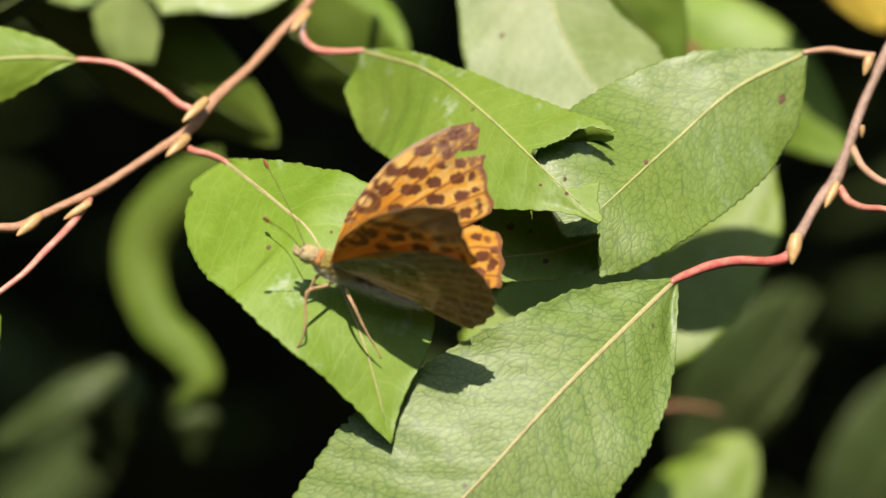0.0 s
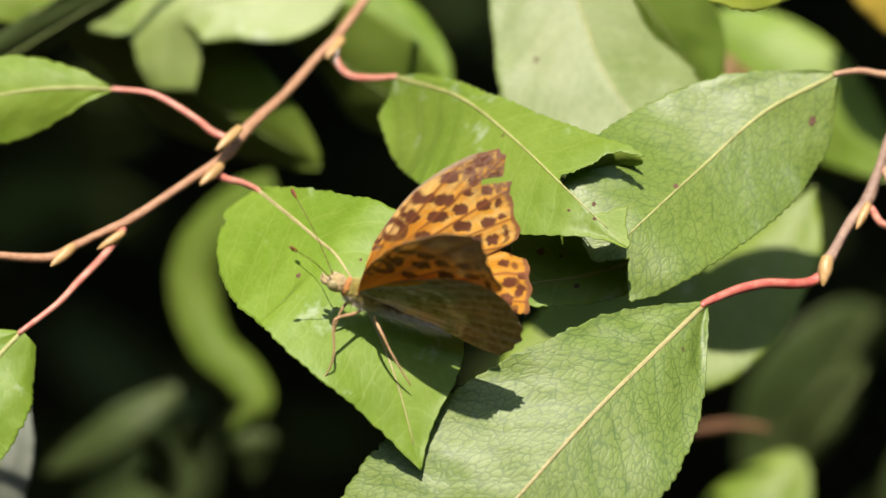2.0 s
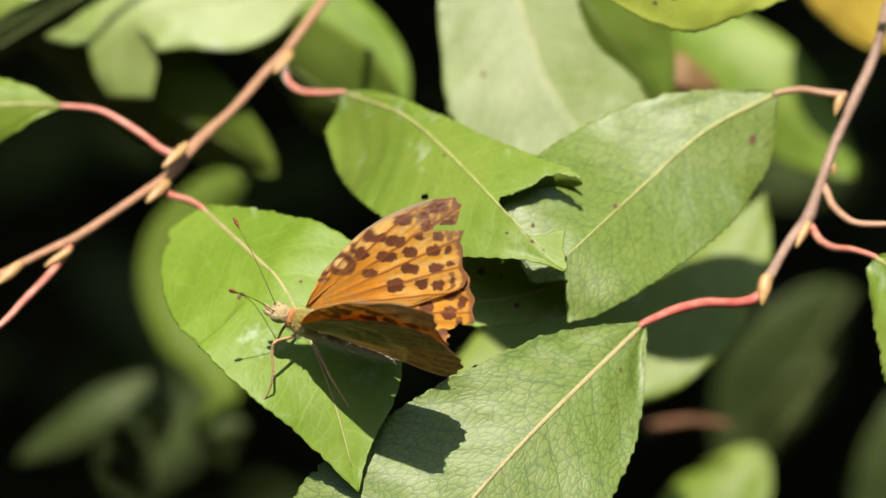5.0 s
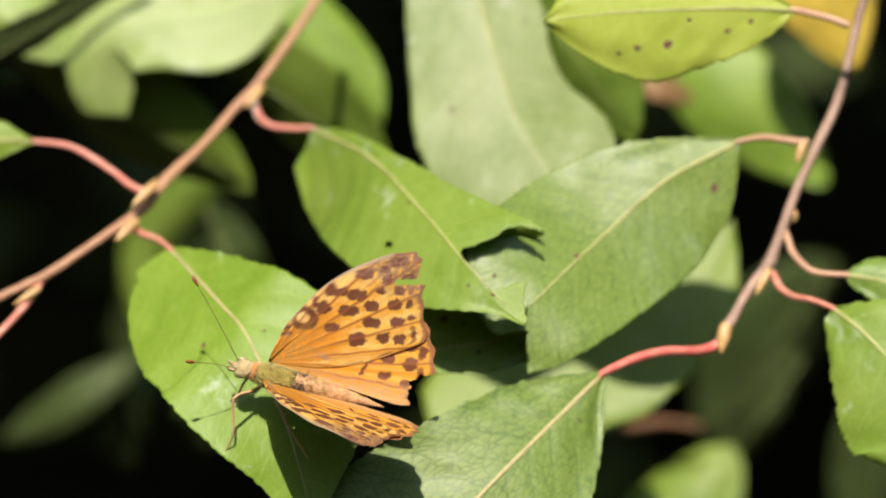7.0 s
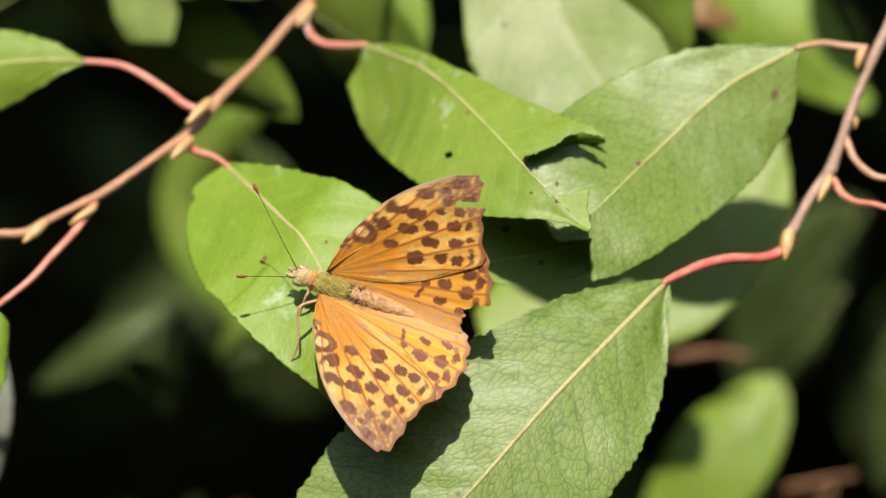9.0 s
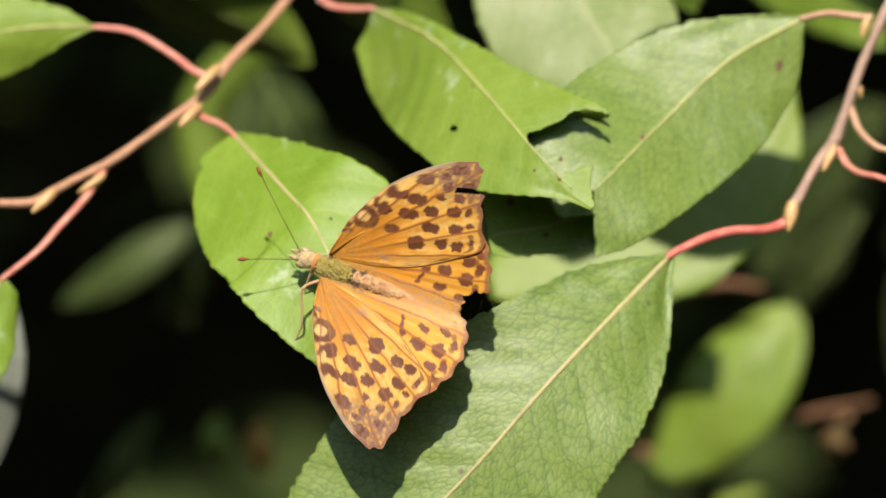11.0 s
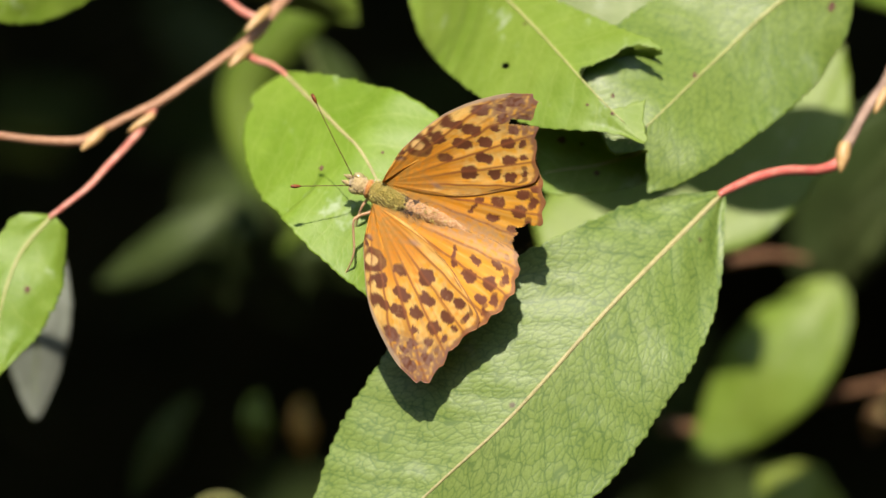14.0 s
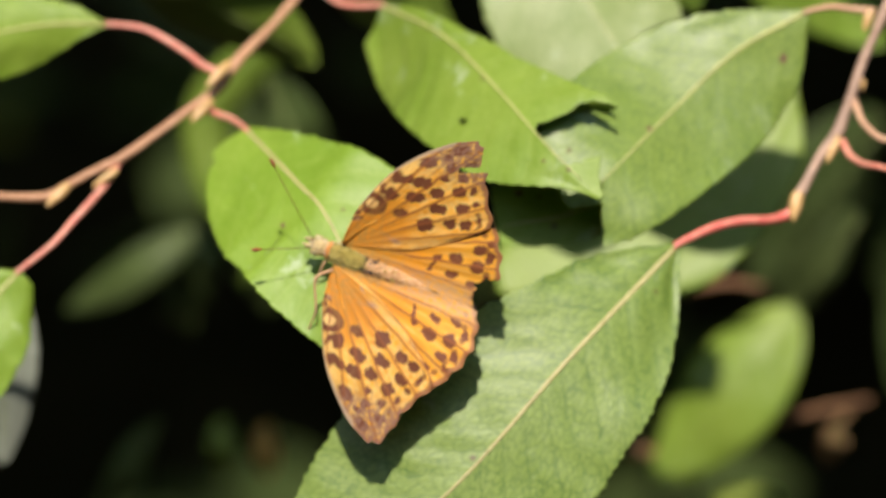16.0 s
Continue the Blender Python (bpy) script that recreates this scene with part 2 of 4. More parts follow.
TAN = plain_material("petiole_tan", (0.46, 0.27, 0.16), (0.52, 0.34, 0.20), 0.45, 700, 0.0002, 0.5)
BARK = plain_material("twig_bark", (0.38, 0.20, 0.10), (0.46, 0.27, 0.15), 0.55, 1100, 0.0004, 0.4)
BARK_GREY = plain_material("twig_bark_grey", (0.30, 0.20, 0.14), (0.40, 0.28, 0.19), 0.55, 1100, 0.0004, 0.4)
BUD = plain_material("bud_scale", (0.46, 0.29, 0.10), (0.55, 0.36, 0.15), 0.4, 900, 0.0002, 0.5)
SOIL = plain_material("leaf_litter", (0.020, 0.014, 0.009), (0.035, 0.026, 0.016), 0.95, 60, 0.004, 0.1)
# near-black: the shade inside the shrub is put into this colour
DEEP_SHADE = plain_material("deep_shade_paint", (0.014, 0.018, 0.008), (0.032, 0.034, 0.016), 0.95, 25, 0.004, 0.05)
# dark green of the unseen wall added to cut the sky's fill light
SKY_SCREEN = plain_material("sky_screen_green", (0.026, 0.04, 0.012), (0.055, 0.075, 0.024), 0.9, 6, 0.02, 0.1)
DEADWOOD = plain_material("dead_wood", (0.17, 0.09, 0.045), (0.24, 0.14, 0.07), 0.8, 600, 0.0004, 0.15)
WING = wing_material("forewing_scales", 0.45)
WING_HIND = wing_material("hindwing_scales", 0.28)
FUR = plain_material("body_fur", (0.20, 0.17, 0.03), (0.36, 0.28, 0.06), 0.85, 2600, 0.0005, 0.2, sheen=0.4)
BELLY = plain_material("belly_fur", (0.50, 0.46, 0.36), (0.62, 0.58, 0.46), 0.85, 2600, 0.0005, 0.2, sheen=0.4)
ABDOMEN = plain_material("abdomen_scales", (0.42, 0.22, 0.08), (0.56, 0.35, 0.17), 0.7, 1800, 0.0004, 0.3)
COLLAR = plain_material("collar_fur", (0.50, 0.20, 0.04), (0.60, 0.28, 0.07), 0.85, 2600, 0.0005, 0.2, sheen=0.3)
DARKFUR = plain_material("dark_fur", (0.05, 0.03, 0.02), (0.12, 0.08, 0.04), 0.85, 2600, 0.0005, 0.2, sheen=0.3)
HAIR = plain_material("olive_hair", (0.36, 0.32, 0.07), (0.52, 0.40, 0.10), 0.7, 500, 0.0001, 0.3)
PALEHAIR = plain_material("pale_hair", (0.62, 0.57, 0.45), (0.74, 0.70, 0.58), 0.7, 500, 0.0001, 0.3)
HEADFUR = plain_material("head_fur", (0.42, 0.33, 0.14), (0.58, 0.45, 0.22), 0.85, 2600, 0.0005, 0.2, sheen=0.4)
EYE = plain_material("eye_skin", (0.30, 0.26, 0.10), (0.46, 0.40, 0.20), 0.25, 3000, 0.0001, 0.6)
DARK = plain_material("antenna_skin", (0.10, 0.045, 0.02), (0.15, 0.07, 0.03), 0.5, 2000)
CLUB = plain_material("antenna_club", (0.30, 0.09, 0.02), (0.12, 0.03, 0.02), 0.5, 2000)
LEG = plain_material("leg_skin", (0.50, 0.30, 0.14), (0.60, 0.40, 0.22), 0.5, 2000)


# ---- mesh helpers ----
def mesh_object(name, verts, faces, mat, parent=None, label="", smooth_faces=True):
    me = bpy.data.meshes.new(name)
    me.from_pydata([tuple(v) for v in verts], [], faces)
    me.materials.append(mat)
    if smooth_faces:
        me.polygons.foreach_set("use_smooth", [True] * len(me.polygons))
    me.update()
    ob = new(name, me)
    if parent:
        ob.parent = parent
    if label:
        ob["label"] = label
    return ob


def spline(pts, n):
    """Catmull-Rom through pts, n samples evenly in parameter."""
    P = [Vector(p) for p in pts]
    P = [P[0] * 2 - P[1]] + P + [P[-1] * 2 - P[-2]]
    m = len(P) - 3
    out = []
    for i in range(n):
        s = i / (n - 1) * m
        k = min(int(s), m - 1)
        f = s - k
        a, b, c, d = P[k:k + 4]
        out.append(0.5 * (2 * b + (c - a) * f + (2 * a - 5 * b + 4 * c - d) * f * f + (3 * b - a - 3 * c + d) * f ** 3))
    return out


def tube(name, pts, radii, mat, parent=None, label="", n=40, sides=10, lumps=0.0, seed=0, flat=1.0):
    """A tapered tube through pts; radii are spread along it."""
    P = spline(pts, n)
    verts, faces = [], []
    up = Vector((0, 0, 1))
    for i, p in enumerate(P):
        tan = (P[min(i + 1, n - 1)] - P[max(i - 1, 0)]).normalized()
        a = tan.cross(up)
        a = a.normalized() if a.length > 1e-6 else Vector((1, 0, 0))
        b = a.cross(tan)
        s = i / (n - 1) * (len(radii) - 1)
        k = min(int(s), len(radii) - 2) if len(radii) > 1 else 0
        r = radii[k] + (radii[k + 1] - radii[k]) * (s - k) if len(radii) > 1 else radii[0]
        for j in range(sides):
            an = 2 * math.pi * j / sides
            q = 1 + lumps * noise.noise(Vector((p.x * 0.4 + seed, p.y * 0.4 + math.cos(an), p.z * 0.4 + math.sin(an))))
            verts.append(p + (a * math.cos(an) + b * math.sin(an) * flat) * r * q)
    for i in range(n - 1):
        for j in range(sides):
            k = (j + 1) % sides
            faces.append((i * sides + j, i * sides + k, (i + 1) * sides + k, (i + 1) * sides + j))
    faces.append(tuple(range(sides))[::-1])
    faces.append(tuple((n - 1) * sides + j for j in range(sides)))
    return mesh_object(name, verts, faces, mat, parent, label)


def thing(name, label, category, group="", kind=""):
    """An Empty in the board's frame; its parts are in millimetres of that frame."""
    e = new(name)
    e.empty_display_size = 0.01
    return tagged(e, label, category, group, kind)


def to_metres(root):
    """Millimetres of the board into metres of the world, about the thing's base."""
    for o in root.children_recursive:
        if o.type == "MESH" and not o.data.get("done"):
            o.data.transform(BOARD @ Matrix.Scale(MM, 4))
            o.data["done"] = 1


def leaf(label, mid, wl, wr, normal, mat, fold=(8, 8), petiole=None, pet_mat=PINK, pet_r=(0.8, 0.7), rib=True, rib_mat=MIDRIB,
         wide=0.9, blunt=0.62, wave=0.7, curl=0.0, eaten=None, nu=90, nv=44, seed=0, teeth=0.4, quilt=0.25, spacing=7.0, rib_r=0.46, group="sallow leaves", name="willow_leaf", prof=None, lean=(0.0, 0.0), scars=(), back=0.0, twist=0.0):
    """A willow leaf. mid: points of the midrib from base to tip; wl, wr: half-widths to its left and right, seen along the midrib
    from the viewer's side; fold: how far each half is bent away from the viewer, in degrees; prof: half-widths (left, right) at even steps
    instead; lean: slope of each half towards the viewer per millimetre to the right; eaten(s, r, p): True where it is chewed away;
    scars: (s, r, size) of small brown marks; back: how far the lobes reach behind the base;
    twist: change of the right half's slope from base to tip."""
    root = thing(name, label, "leaf", group)
    M = spline(mid, nu)
    Lm = sum((M[i + 1] - M[i]).length for i in range(nu - 1))
    Nv = Vector(normal).normalized()
    if prof:
        curves = [[v.x for v in spline([(q, 0, 0) for q in side], nu)] for side in prof]
    verts, uvs = [], []
    dist = 0.0
    for i in range(nu):
        s = i / (nu - 1)
        if i:
            dist += (M[i] - M[i - 1]).length
        tan = (M[min(i + 1, nu - 1)] - M[max(i - 1, 0)]).normalized()
        S = tan.cross(Nv).normalized()
        nn = S.cross(tan).normalized()
        full = max(0.0, math.sin(math.pi * min(1, s ** wide))) ** blunt * (1 - 0.25 * s ** 6)
        for j in range(nv):
            r = 2 * j / (nv - 1) - 1
            wdt = max(0.02, curves[1 if r > 0 else 0][i]) if prof else (wr if r > 0 else wl) * full
            f = radians(fold[1] if r > 0 else fold[0])
            ar = abs(r)
            edge = 1 + (teeth / max(wdt, 3)) * (noise.noise(Vector((dist * 0.42, math.copysign(3, r), seed))) + 0.8 * abs(math.sin(dist * 1.35 + 2 * math.copysign(1, r) + seed))) * ar ** 6
            d = wdt * ar * edge
            bend = f * (0.55 + 0.9 * ar) / 1.0
            off = S * math.copysign(d * math.cos(bend), r) - nn * (d * math.sin(bend))
            off += tan * (0.10 * d * (1 - s) - back * d * (1 - s) ** 6) + Vector((0, 0, math.copysign(d, r) * (lean[1] + twist * s if r > 0 else lean[0])))
            wv = wave * (noise.noise(Vector((dist * 0.05, r * 1.3, seed * 3.1))) * 2.0 + noise.noise(Vector((dist * 0.16, r * 2.2, seed * 1.7))) * 0.8) * (0.04 + ar)
            lat = (dist - 0.75 * d + math.copysign(spacing * 0.22, r)) / spacing
            q = quilt * (0.5 - 0.5 * math.cos(2 * math.pi * lat)) * min(1, 2.5 * ar) * (1 - 0.4 * ar) * 0.6
            off += nn * (wv + q - curl * ar * ar * ar * d)
            verts.append(M[i] + off)
            uvs.append((dist / 100, math.copysign(d, r) / 100))
    faces = []
    for i in range(nu - 1):
        for j in range(nv - 1):
            a = i * nv + j
            if eaten and eaten((i + 0.5) / (nu - 1), 2 * (j + 0.5) / (nv - 1) - 1, verts[a]):
                continue
            faces.append((a, a + 1, a + nv + 1, a + nv))
    blade = mesh_object("blade", verts, faces, mat, root)
    uvl = blade.data.uv_layers.new(name="UVMap")
    idx = np.zeros(len(blade.data.loops), dtype=np.int32)
    blade.data.loops.foreach_get("vertex_index", idx)
    uvl.data.foreach_set("uv", np.array(uvs)[idx].ravel())
    sol = blade.modifiers.new("thickness", "SOLIDIFY")
    sol.thickness, sol.offset = 0.00022, -1
    if rib:
        k0, k1 = 0, int(nu * 0.97)
        pts = []
        last = k1
        if eaten:
            for i in range(nu):
                if i > nu * 0.85 and eaten(i / (nu - 1), 0.0, M[i]):
                    last = min(last, i)
                    break
        for i in range(0, last, max(1, nu // 14)):
            tan = (M[min(i + 1, nu - 1)] - M[max(i - 1, 0)]).normalized()
            S = tan.cross(Nv).normalized()
            pts.append(M[i] + S.cross(tan).normalized() * 0.06)
        tube("midrib", pts, (rib_r, rib_r * 0.75, rib_r * 0.5, rib_r * 0.2), rib_mat, root, n=40, sides=8, flat=0.32)
    for k, (cs, cr, sz) in enumerate(scars):
        i, j = int(cs * (nu - 1)), int((cr + 1) / 2 * (nv - 1))
        c = Vector(verts[i * nv + j])
        a = (Vector(verts[(i + 1) * nv + j]) - c).normalized()
        b = (Vector(verts[i * nv + j + 1]) - c).normalized()
        nn = b.cross(a).normalized()
        if nn.z < 0:
            nn = -nn
        ring = [c + nn * 0.16]
        for q in range(14):
            an = 2 * math.pi * q / 14
            ring.append(c + (a * math.cos(an) * 1.2 + b * math.sin(an)) * sz * (1 + 0.5 * noise.noise(Vector((math.cos(an) * 2, math.sin(an) * 2, k + seed)))) + nn * 0.06)
        mesh_object("scar", ring, [(0, 1 + q, 1 + (q + 1) % 14) for q in range(14)], SCAR, root, "small brown scar")
    if petiole:
        tube("petiole", list(petiole) + [M[0], M[2]], (*pet_r, rib_r), pet_mat, root, n=28, sides=10, lumps=0.06, seed=seed)
    to_metres(root)
    return root


def chew(*blobs):
    """True inside any of the ellipses (x, y, half-axes, turn) in millimetres, with a ragged rim."""
    def inside(s, r, p):
        for k, (cx, cy, hx, hy, an) in enumerate(blobs):
            g = 1 + 0.35 * noise.noise(Vector((p.x * 0.6, p.y * 0.6, k * 5.0)))
            dx, dy = p.x - cx, p.y - cy
            c, q = math.cos(an), math.sin(an)
            if ((c * dx + q * dy) / hx) ** 2 + ((c * dy - q * dx) / hy) ** 2 < g:
                return True
        return False
    return inside


def bitten(outline, ragged=0.5):
    """True inside a closed outline (x, y in millimetres), with a ragged rim."""
    ring = list(zip(outline, outline[1:] + outline[:1]))

    def inside(s, r, p):
        x = p.x + ragged * noise.noise(Vector((p.x * 0.9, p.y * 0.9, 3.0)))
        y = p.y + ragged * noise.noise(Vector((p.x * 0.9, p.y * 0.9, 9.0)))
        hit = False
        for (ax, ay), (bx, by) in ring:
            if (ay > y) != (by > y) and x < ax + (y - ay) * (bx - ax) / (by - ay):
                hit = not hit
        return hit
    return inside


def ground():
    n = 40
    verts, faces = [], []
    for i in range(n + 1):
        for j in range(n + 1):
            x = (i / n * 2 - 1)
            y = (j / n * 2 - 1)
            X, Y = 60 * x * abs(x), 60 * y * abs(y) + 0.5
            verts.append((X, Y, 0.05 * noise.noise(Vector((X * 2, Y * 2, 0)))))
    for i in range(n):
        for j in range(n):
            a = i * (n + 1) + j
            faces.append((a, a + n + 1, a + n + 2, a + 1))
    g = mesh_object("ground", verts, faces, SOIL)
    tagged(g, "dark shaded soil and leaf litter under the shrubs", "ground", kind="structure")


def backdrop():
    """The deep shade inside the shrub, put into the colour of a lumpy near-black wall that curves round behind the
    twigs.
    """
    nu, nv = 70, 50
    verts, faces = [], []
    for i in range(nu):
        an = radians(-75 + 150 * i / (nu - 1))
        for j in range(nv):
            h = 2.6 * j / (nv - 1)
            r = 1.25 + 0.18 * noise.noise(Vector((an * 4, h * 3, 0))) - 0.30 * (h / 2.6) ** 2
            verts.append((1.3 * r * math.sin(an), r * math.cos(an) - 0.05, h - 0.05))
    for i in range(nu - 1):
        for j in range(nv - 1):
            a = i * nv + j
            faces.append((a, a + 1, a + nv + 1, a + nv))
    b = mesh_object("backdrop", verts, faces, DEEP_SHADE)
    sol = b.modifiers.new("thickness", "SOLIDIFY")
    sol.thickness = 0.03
    tagged(b, "near-black wall painted as the deep shade behind the leaves", "backdrop", kind="structure")


def leaf_cloud(name, label, count, place, mat, size, seed):
    """Many small leaves as one mesh."""
    rng = random.Random(seed)
    verts, faces = [], []
    for _ in range(count):
        c = Vector(place(rng))
        d = Vector((rng.gauss(0, 1), rng.gauss(0, 1), rng.gauss(-0.2, 0.6))).normalized()
        u = d.cross(Vector((rng.gauss(0, 0.4), rng.gauss(0, 0.4), 1))).normalized()
        nn = d.cross(u)
        ln = size * rng.uniform(0.7, 1.3)
        wd = ln * rng.uniform(0.20, 0.28)
        k = len(verts)
        for f, wv in ((0, 0.0), (0.2, 0.7), (0.5, 1.0), (0.8, 0.6), (1, 0.0)):
            m = c + d * ln * f - nn * ln * 0.12 * f * f
            for sgn in (-1, 0, 1):
                verts.append(m + u * (sgn * wd * max(wv, 0.03)) + nn * (0.12 * wd * abs(sgn) * wv))
        for i in range(4):
            for j in range(2):
                a = k + i * 3 + j
                faces.append((a, a + 3, a + 4, a + 1))
    ob = mesh_object(name, verts, faces, mat)
    uvl = ob.data.uv_layers.new(name="UVMap")
    return tagged(ob, label, "foliage", kind="stuff")


def sky_screen():
    """A wall added out of view, behind and beside the viewer, to hold back sky light."""
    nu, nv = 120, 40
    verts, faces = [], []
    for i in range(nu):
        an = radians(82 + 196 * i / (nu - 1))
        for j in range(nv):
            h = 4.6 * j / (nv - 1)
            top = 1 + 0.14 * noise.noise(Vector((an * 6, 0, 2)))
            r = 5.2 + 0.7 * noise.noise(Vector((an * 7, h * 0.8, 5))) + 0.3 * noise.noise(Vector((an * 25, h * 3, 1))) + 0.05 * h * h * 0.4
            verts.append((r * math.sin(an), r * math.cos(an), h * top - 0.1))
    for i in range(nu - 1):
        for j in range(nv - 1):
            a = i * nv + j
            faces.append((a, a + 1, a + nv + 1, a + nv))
    b = mesh_object("backdrop", verts, faces, SKY_SCREEN)
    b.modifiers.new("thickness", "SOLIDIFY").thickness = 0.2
    tagged(b, "unseen dark green wall added to block sky light", "backdrop", kind="structure")


ground()
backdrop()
sky_screen()
# leaves on that added wall, out of view as well
leaf_cloud("woodland_foliage", "unseen leaves added on the wall that blocks sky light", 2600,
           lambda r: (lambda an, rad: (rad * math.sin(an), rad * math.cos(an), r.uniform(0.1, 4.8)))(radians(r.uniform(82, 278)), r.uniform(4.6, 5.6)), LEAF_BACK_SHADE, 0.5, 9)
# an unseen leaf canopy added overhead keeps the space behind the twigs in shade
leaf_cloud("shrub_crown", "unseen leaf canopy added overhead to shade the space behind", 5200,
           lambda r: (r.uniform(-1.6, 1.6), r.uniform(0.22, 1.7), r.uniform(1.95, 2.45)), LEAF_BACK_SHADE, 0.13, 3)
# undergrowth leaves, darkened by their colour to look shaded
leaf_cloud("undergrowth", "undergrowth leaves with deep shade put into their green", 500,
           lambda r: (r.uniform(-0.6, 0.6), r.uniform(0.75, 1.0), r.uniform(0.35, 1.15)), LEAF_DEEP_SHADE, 0.06, 5)


# ---- twigs ----
def bud_between(a, b, radius, parent):
    """A plump pointed bud from its seat a to its tip b."""
    a, b = Vector(a), Vector(b)
    pts = [a + (b - a) * k for k in (0.0, 0.25, 0.55, 0.85, 1.0)]
    return tube("bud", pts, (radius * 0.75, radius, radius * 0.92, radius * 0.5, radius * 0.12), BUD, parent, n=18, sides=12, lumps=0.06)


def twig_left():
    root = thing("sallow_twig", "slender brown sallow twig with yellow buds and pink leaf stalks", "twig", "sallow twigs")
    tube("stem", [(-9.6, 77.9, -60), (-18.5, 61.6, -46), (-27.5, 48.2, -34), (-31.9, 43.4, -30), (-37.8, 36.4, -24), (-43.0, 31.4, -18), (-46.2, 28.0, -14), (-48.8, 24.2, -11), (-53.1, 21.1, -8),
                  (-57.5, 18.1, -5), (-64.0, 13.7, -2), (-68.4, 11.0, 0), (-75.0, 8.0, 2), (-79.0, 6.0, 4), (-82.9, 4.2, 6), (-92.3, 4.7, 9), (-104.1, 6.7, 12)],
         (0.85, 0.9, 0.95, 0.9, 0.95, 1.15, 1.2, 0.95, 0.85, 0.85, 0.95, 0.8, 0.8, 1.0, 0.8, 0.75), BARK, root, n=150, sides=14, lumps=0.12)
    bud_between((-46.3, 29.3, -10), (-50.9, 24.8, -6), 1.05, root)
    bud_between((-49.9, 22.0, -6.5), (-54.0, 18.0, -3), 1.15, root)
    bud_between((-68.6, 9.0, 2), (-73.7, 5.7, 4), 0.85, root)
    bud_between((-78.2, 6.4, 6), (-82.5, 2.5, 9), 1.15, root)
    bud_between((-26.8, 47.2, -32), (-30.1, 43.1, -28), 1.0, root)
    to_metres(root)


def twig_right():
    root = thing("sallow_twig", "slender grey-brown sallow twig with yellow buds", "twig", "sallow twigs")
    tube("stem", [(101, 84, -18), (95.0, 64.5, -14), (90.5, 46.7, -12), (85.9, 36.5, -9), (83.6, 31.5, -8), (81.7, 27.1, -7), (80.4, 23.4, -6), (78.5, 18.3, -5), (76.6, 13.6, -4),
                  (73.9, 10.3, -2), (71.7, 7.1, 1), (70.0, 4.0, 3), (68.1, 0.9, 5), (67.5, -1.6, 6)],
         (0.85, 0.9, 0.95, 1.1, 0.95, 0.95, 1.05, 0.95, 1.35, 1.05, 0.95, 1.0, 1.35, 1.15), BARK_GREY, root, n=110, sides=14, lumps=0.12)
    bud_between((83.6, 38.0, -6.5), (82.2, 33.8, -5), 0.95, root)
    bud_between((76.8, 12.9, -1.5), (74.3, 8.0, 1), 0.95, root)
    bud_between((68.5, 2.7, 6.5), (67.5, -3.0, 8.5), 1.45, root)
    bud_between((82.0, 24.2, -6), (81.8, 21.8, -6), 0.55, root)
    to_metres(root)


def silk_thread():
    root = thing("silk_thread", "short white silk thread caught on the twig bud", "thread")
    tube("strand", [(-27.4, 45.2, -27), (-28.0, 42.6, -26), (-27.1, 40.4, -26)], (0.10, 0.16, 0.08), PALEHAIR, root, n=14, sides=6)
    to_metres(root)


twig_left()
twig_right()
silk_thread()

# ---- leaves in focus ----
UPRIGHT = (0, 0.08, 1)
leaf("fresh green sallow leaf with a pink stalk under the butterfly", [(-42.7, 17.2, 3), (-30.7, 7.9, 23), (-24.1, 1.4, 32), (-15.3, -17.0, 41), (-9.9, -36.7, 44)], 0, 0, UPRIGHT,
     LEAF_RICH, fold=(0, 0), lean=(0.35, 0.45), prof=((0, 4.3, 8.5, 11.4, 13.4, 16.2, 17.2, 15.8, 12.0, 4.6, 0), (6.5, 15.5, 18.9, 19.1, 19.2, 18.8, 17.0, 13.6, 9.3, 4.7, 0)), back=0.55,
     petiole=[(-51.1, 20.2, -8), (-48.5, 19.1, -6), (-45.6, 18.4, -3)], rib_mat=MIDRIB_PINK, seed=1, spacing=8.0, wave=0.5, scars=((0.33, 0.42, 0.55), (0.36, 0.97, 0.5), (0.5, -0.2, 0.3)), nu=120, nv=64,
     eaten=chew((-49.3, 11.0, 1.3, 0.6, 0.5)))
bitten_leaf = leaf("sallow leaf with a large ragged bite hole and curled rim", [(-16.3, 39.3, -25), (-3.0, 34.7, -5), (8.0, 26.2, 13), (19.3, 15.2, 29), (29.9, 5.0, 34)], 0, 0, UPRIGHT,
     LEAF_FRESH, fold=(0, 0), lean=(0.44, -0.02), prof=((0, 2.0, 2.6, 3.4, 5.2, 6.8, 9.6, 12.6, 14.8, 14.0, 10.0), (8.5, 15.9, 18.0, 18.4, 18.3, 17.5, 16.2, 13.2, 7.8, 3.0, 0.2)),
     petiole=[(-28.3, 45.1, -33), (-27.7, 41.9, -31), (-25.1, 39.6, -29), (-20.6, 39.1, -27)], pet_mat=PINK, seed=2,
     eaten=lambda q, r, p, gap=bitten([(16.6, 18.6), (18.1, 19.4), (19.6, 19.9), (23.0, 21.3), (26.0, 23.0), (28.5, 23.6), (31.2, 23.0), (32.6, 22.6), (41, 23.5), (41, -8), (30.4, 4.6),
                                       (29.5, 9.5), (29.9, 13.3), (28.0, 12.7), (24.8, 11.6), (22.0, 11.9), (19.6, 14.9), (18.3, 15.9)], 0.35),
     pin=chew((2.0, 19.1, 0.75, 0.55, 0.3)): gap(q, r, p) or pin(q, r, p), nu=230, nv=150, spacing=8.5, wave=0.5, scars=((0.86, 0.08, 0.35), (0.78, 0.3, 0.3)))


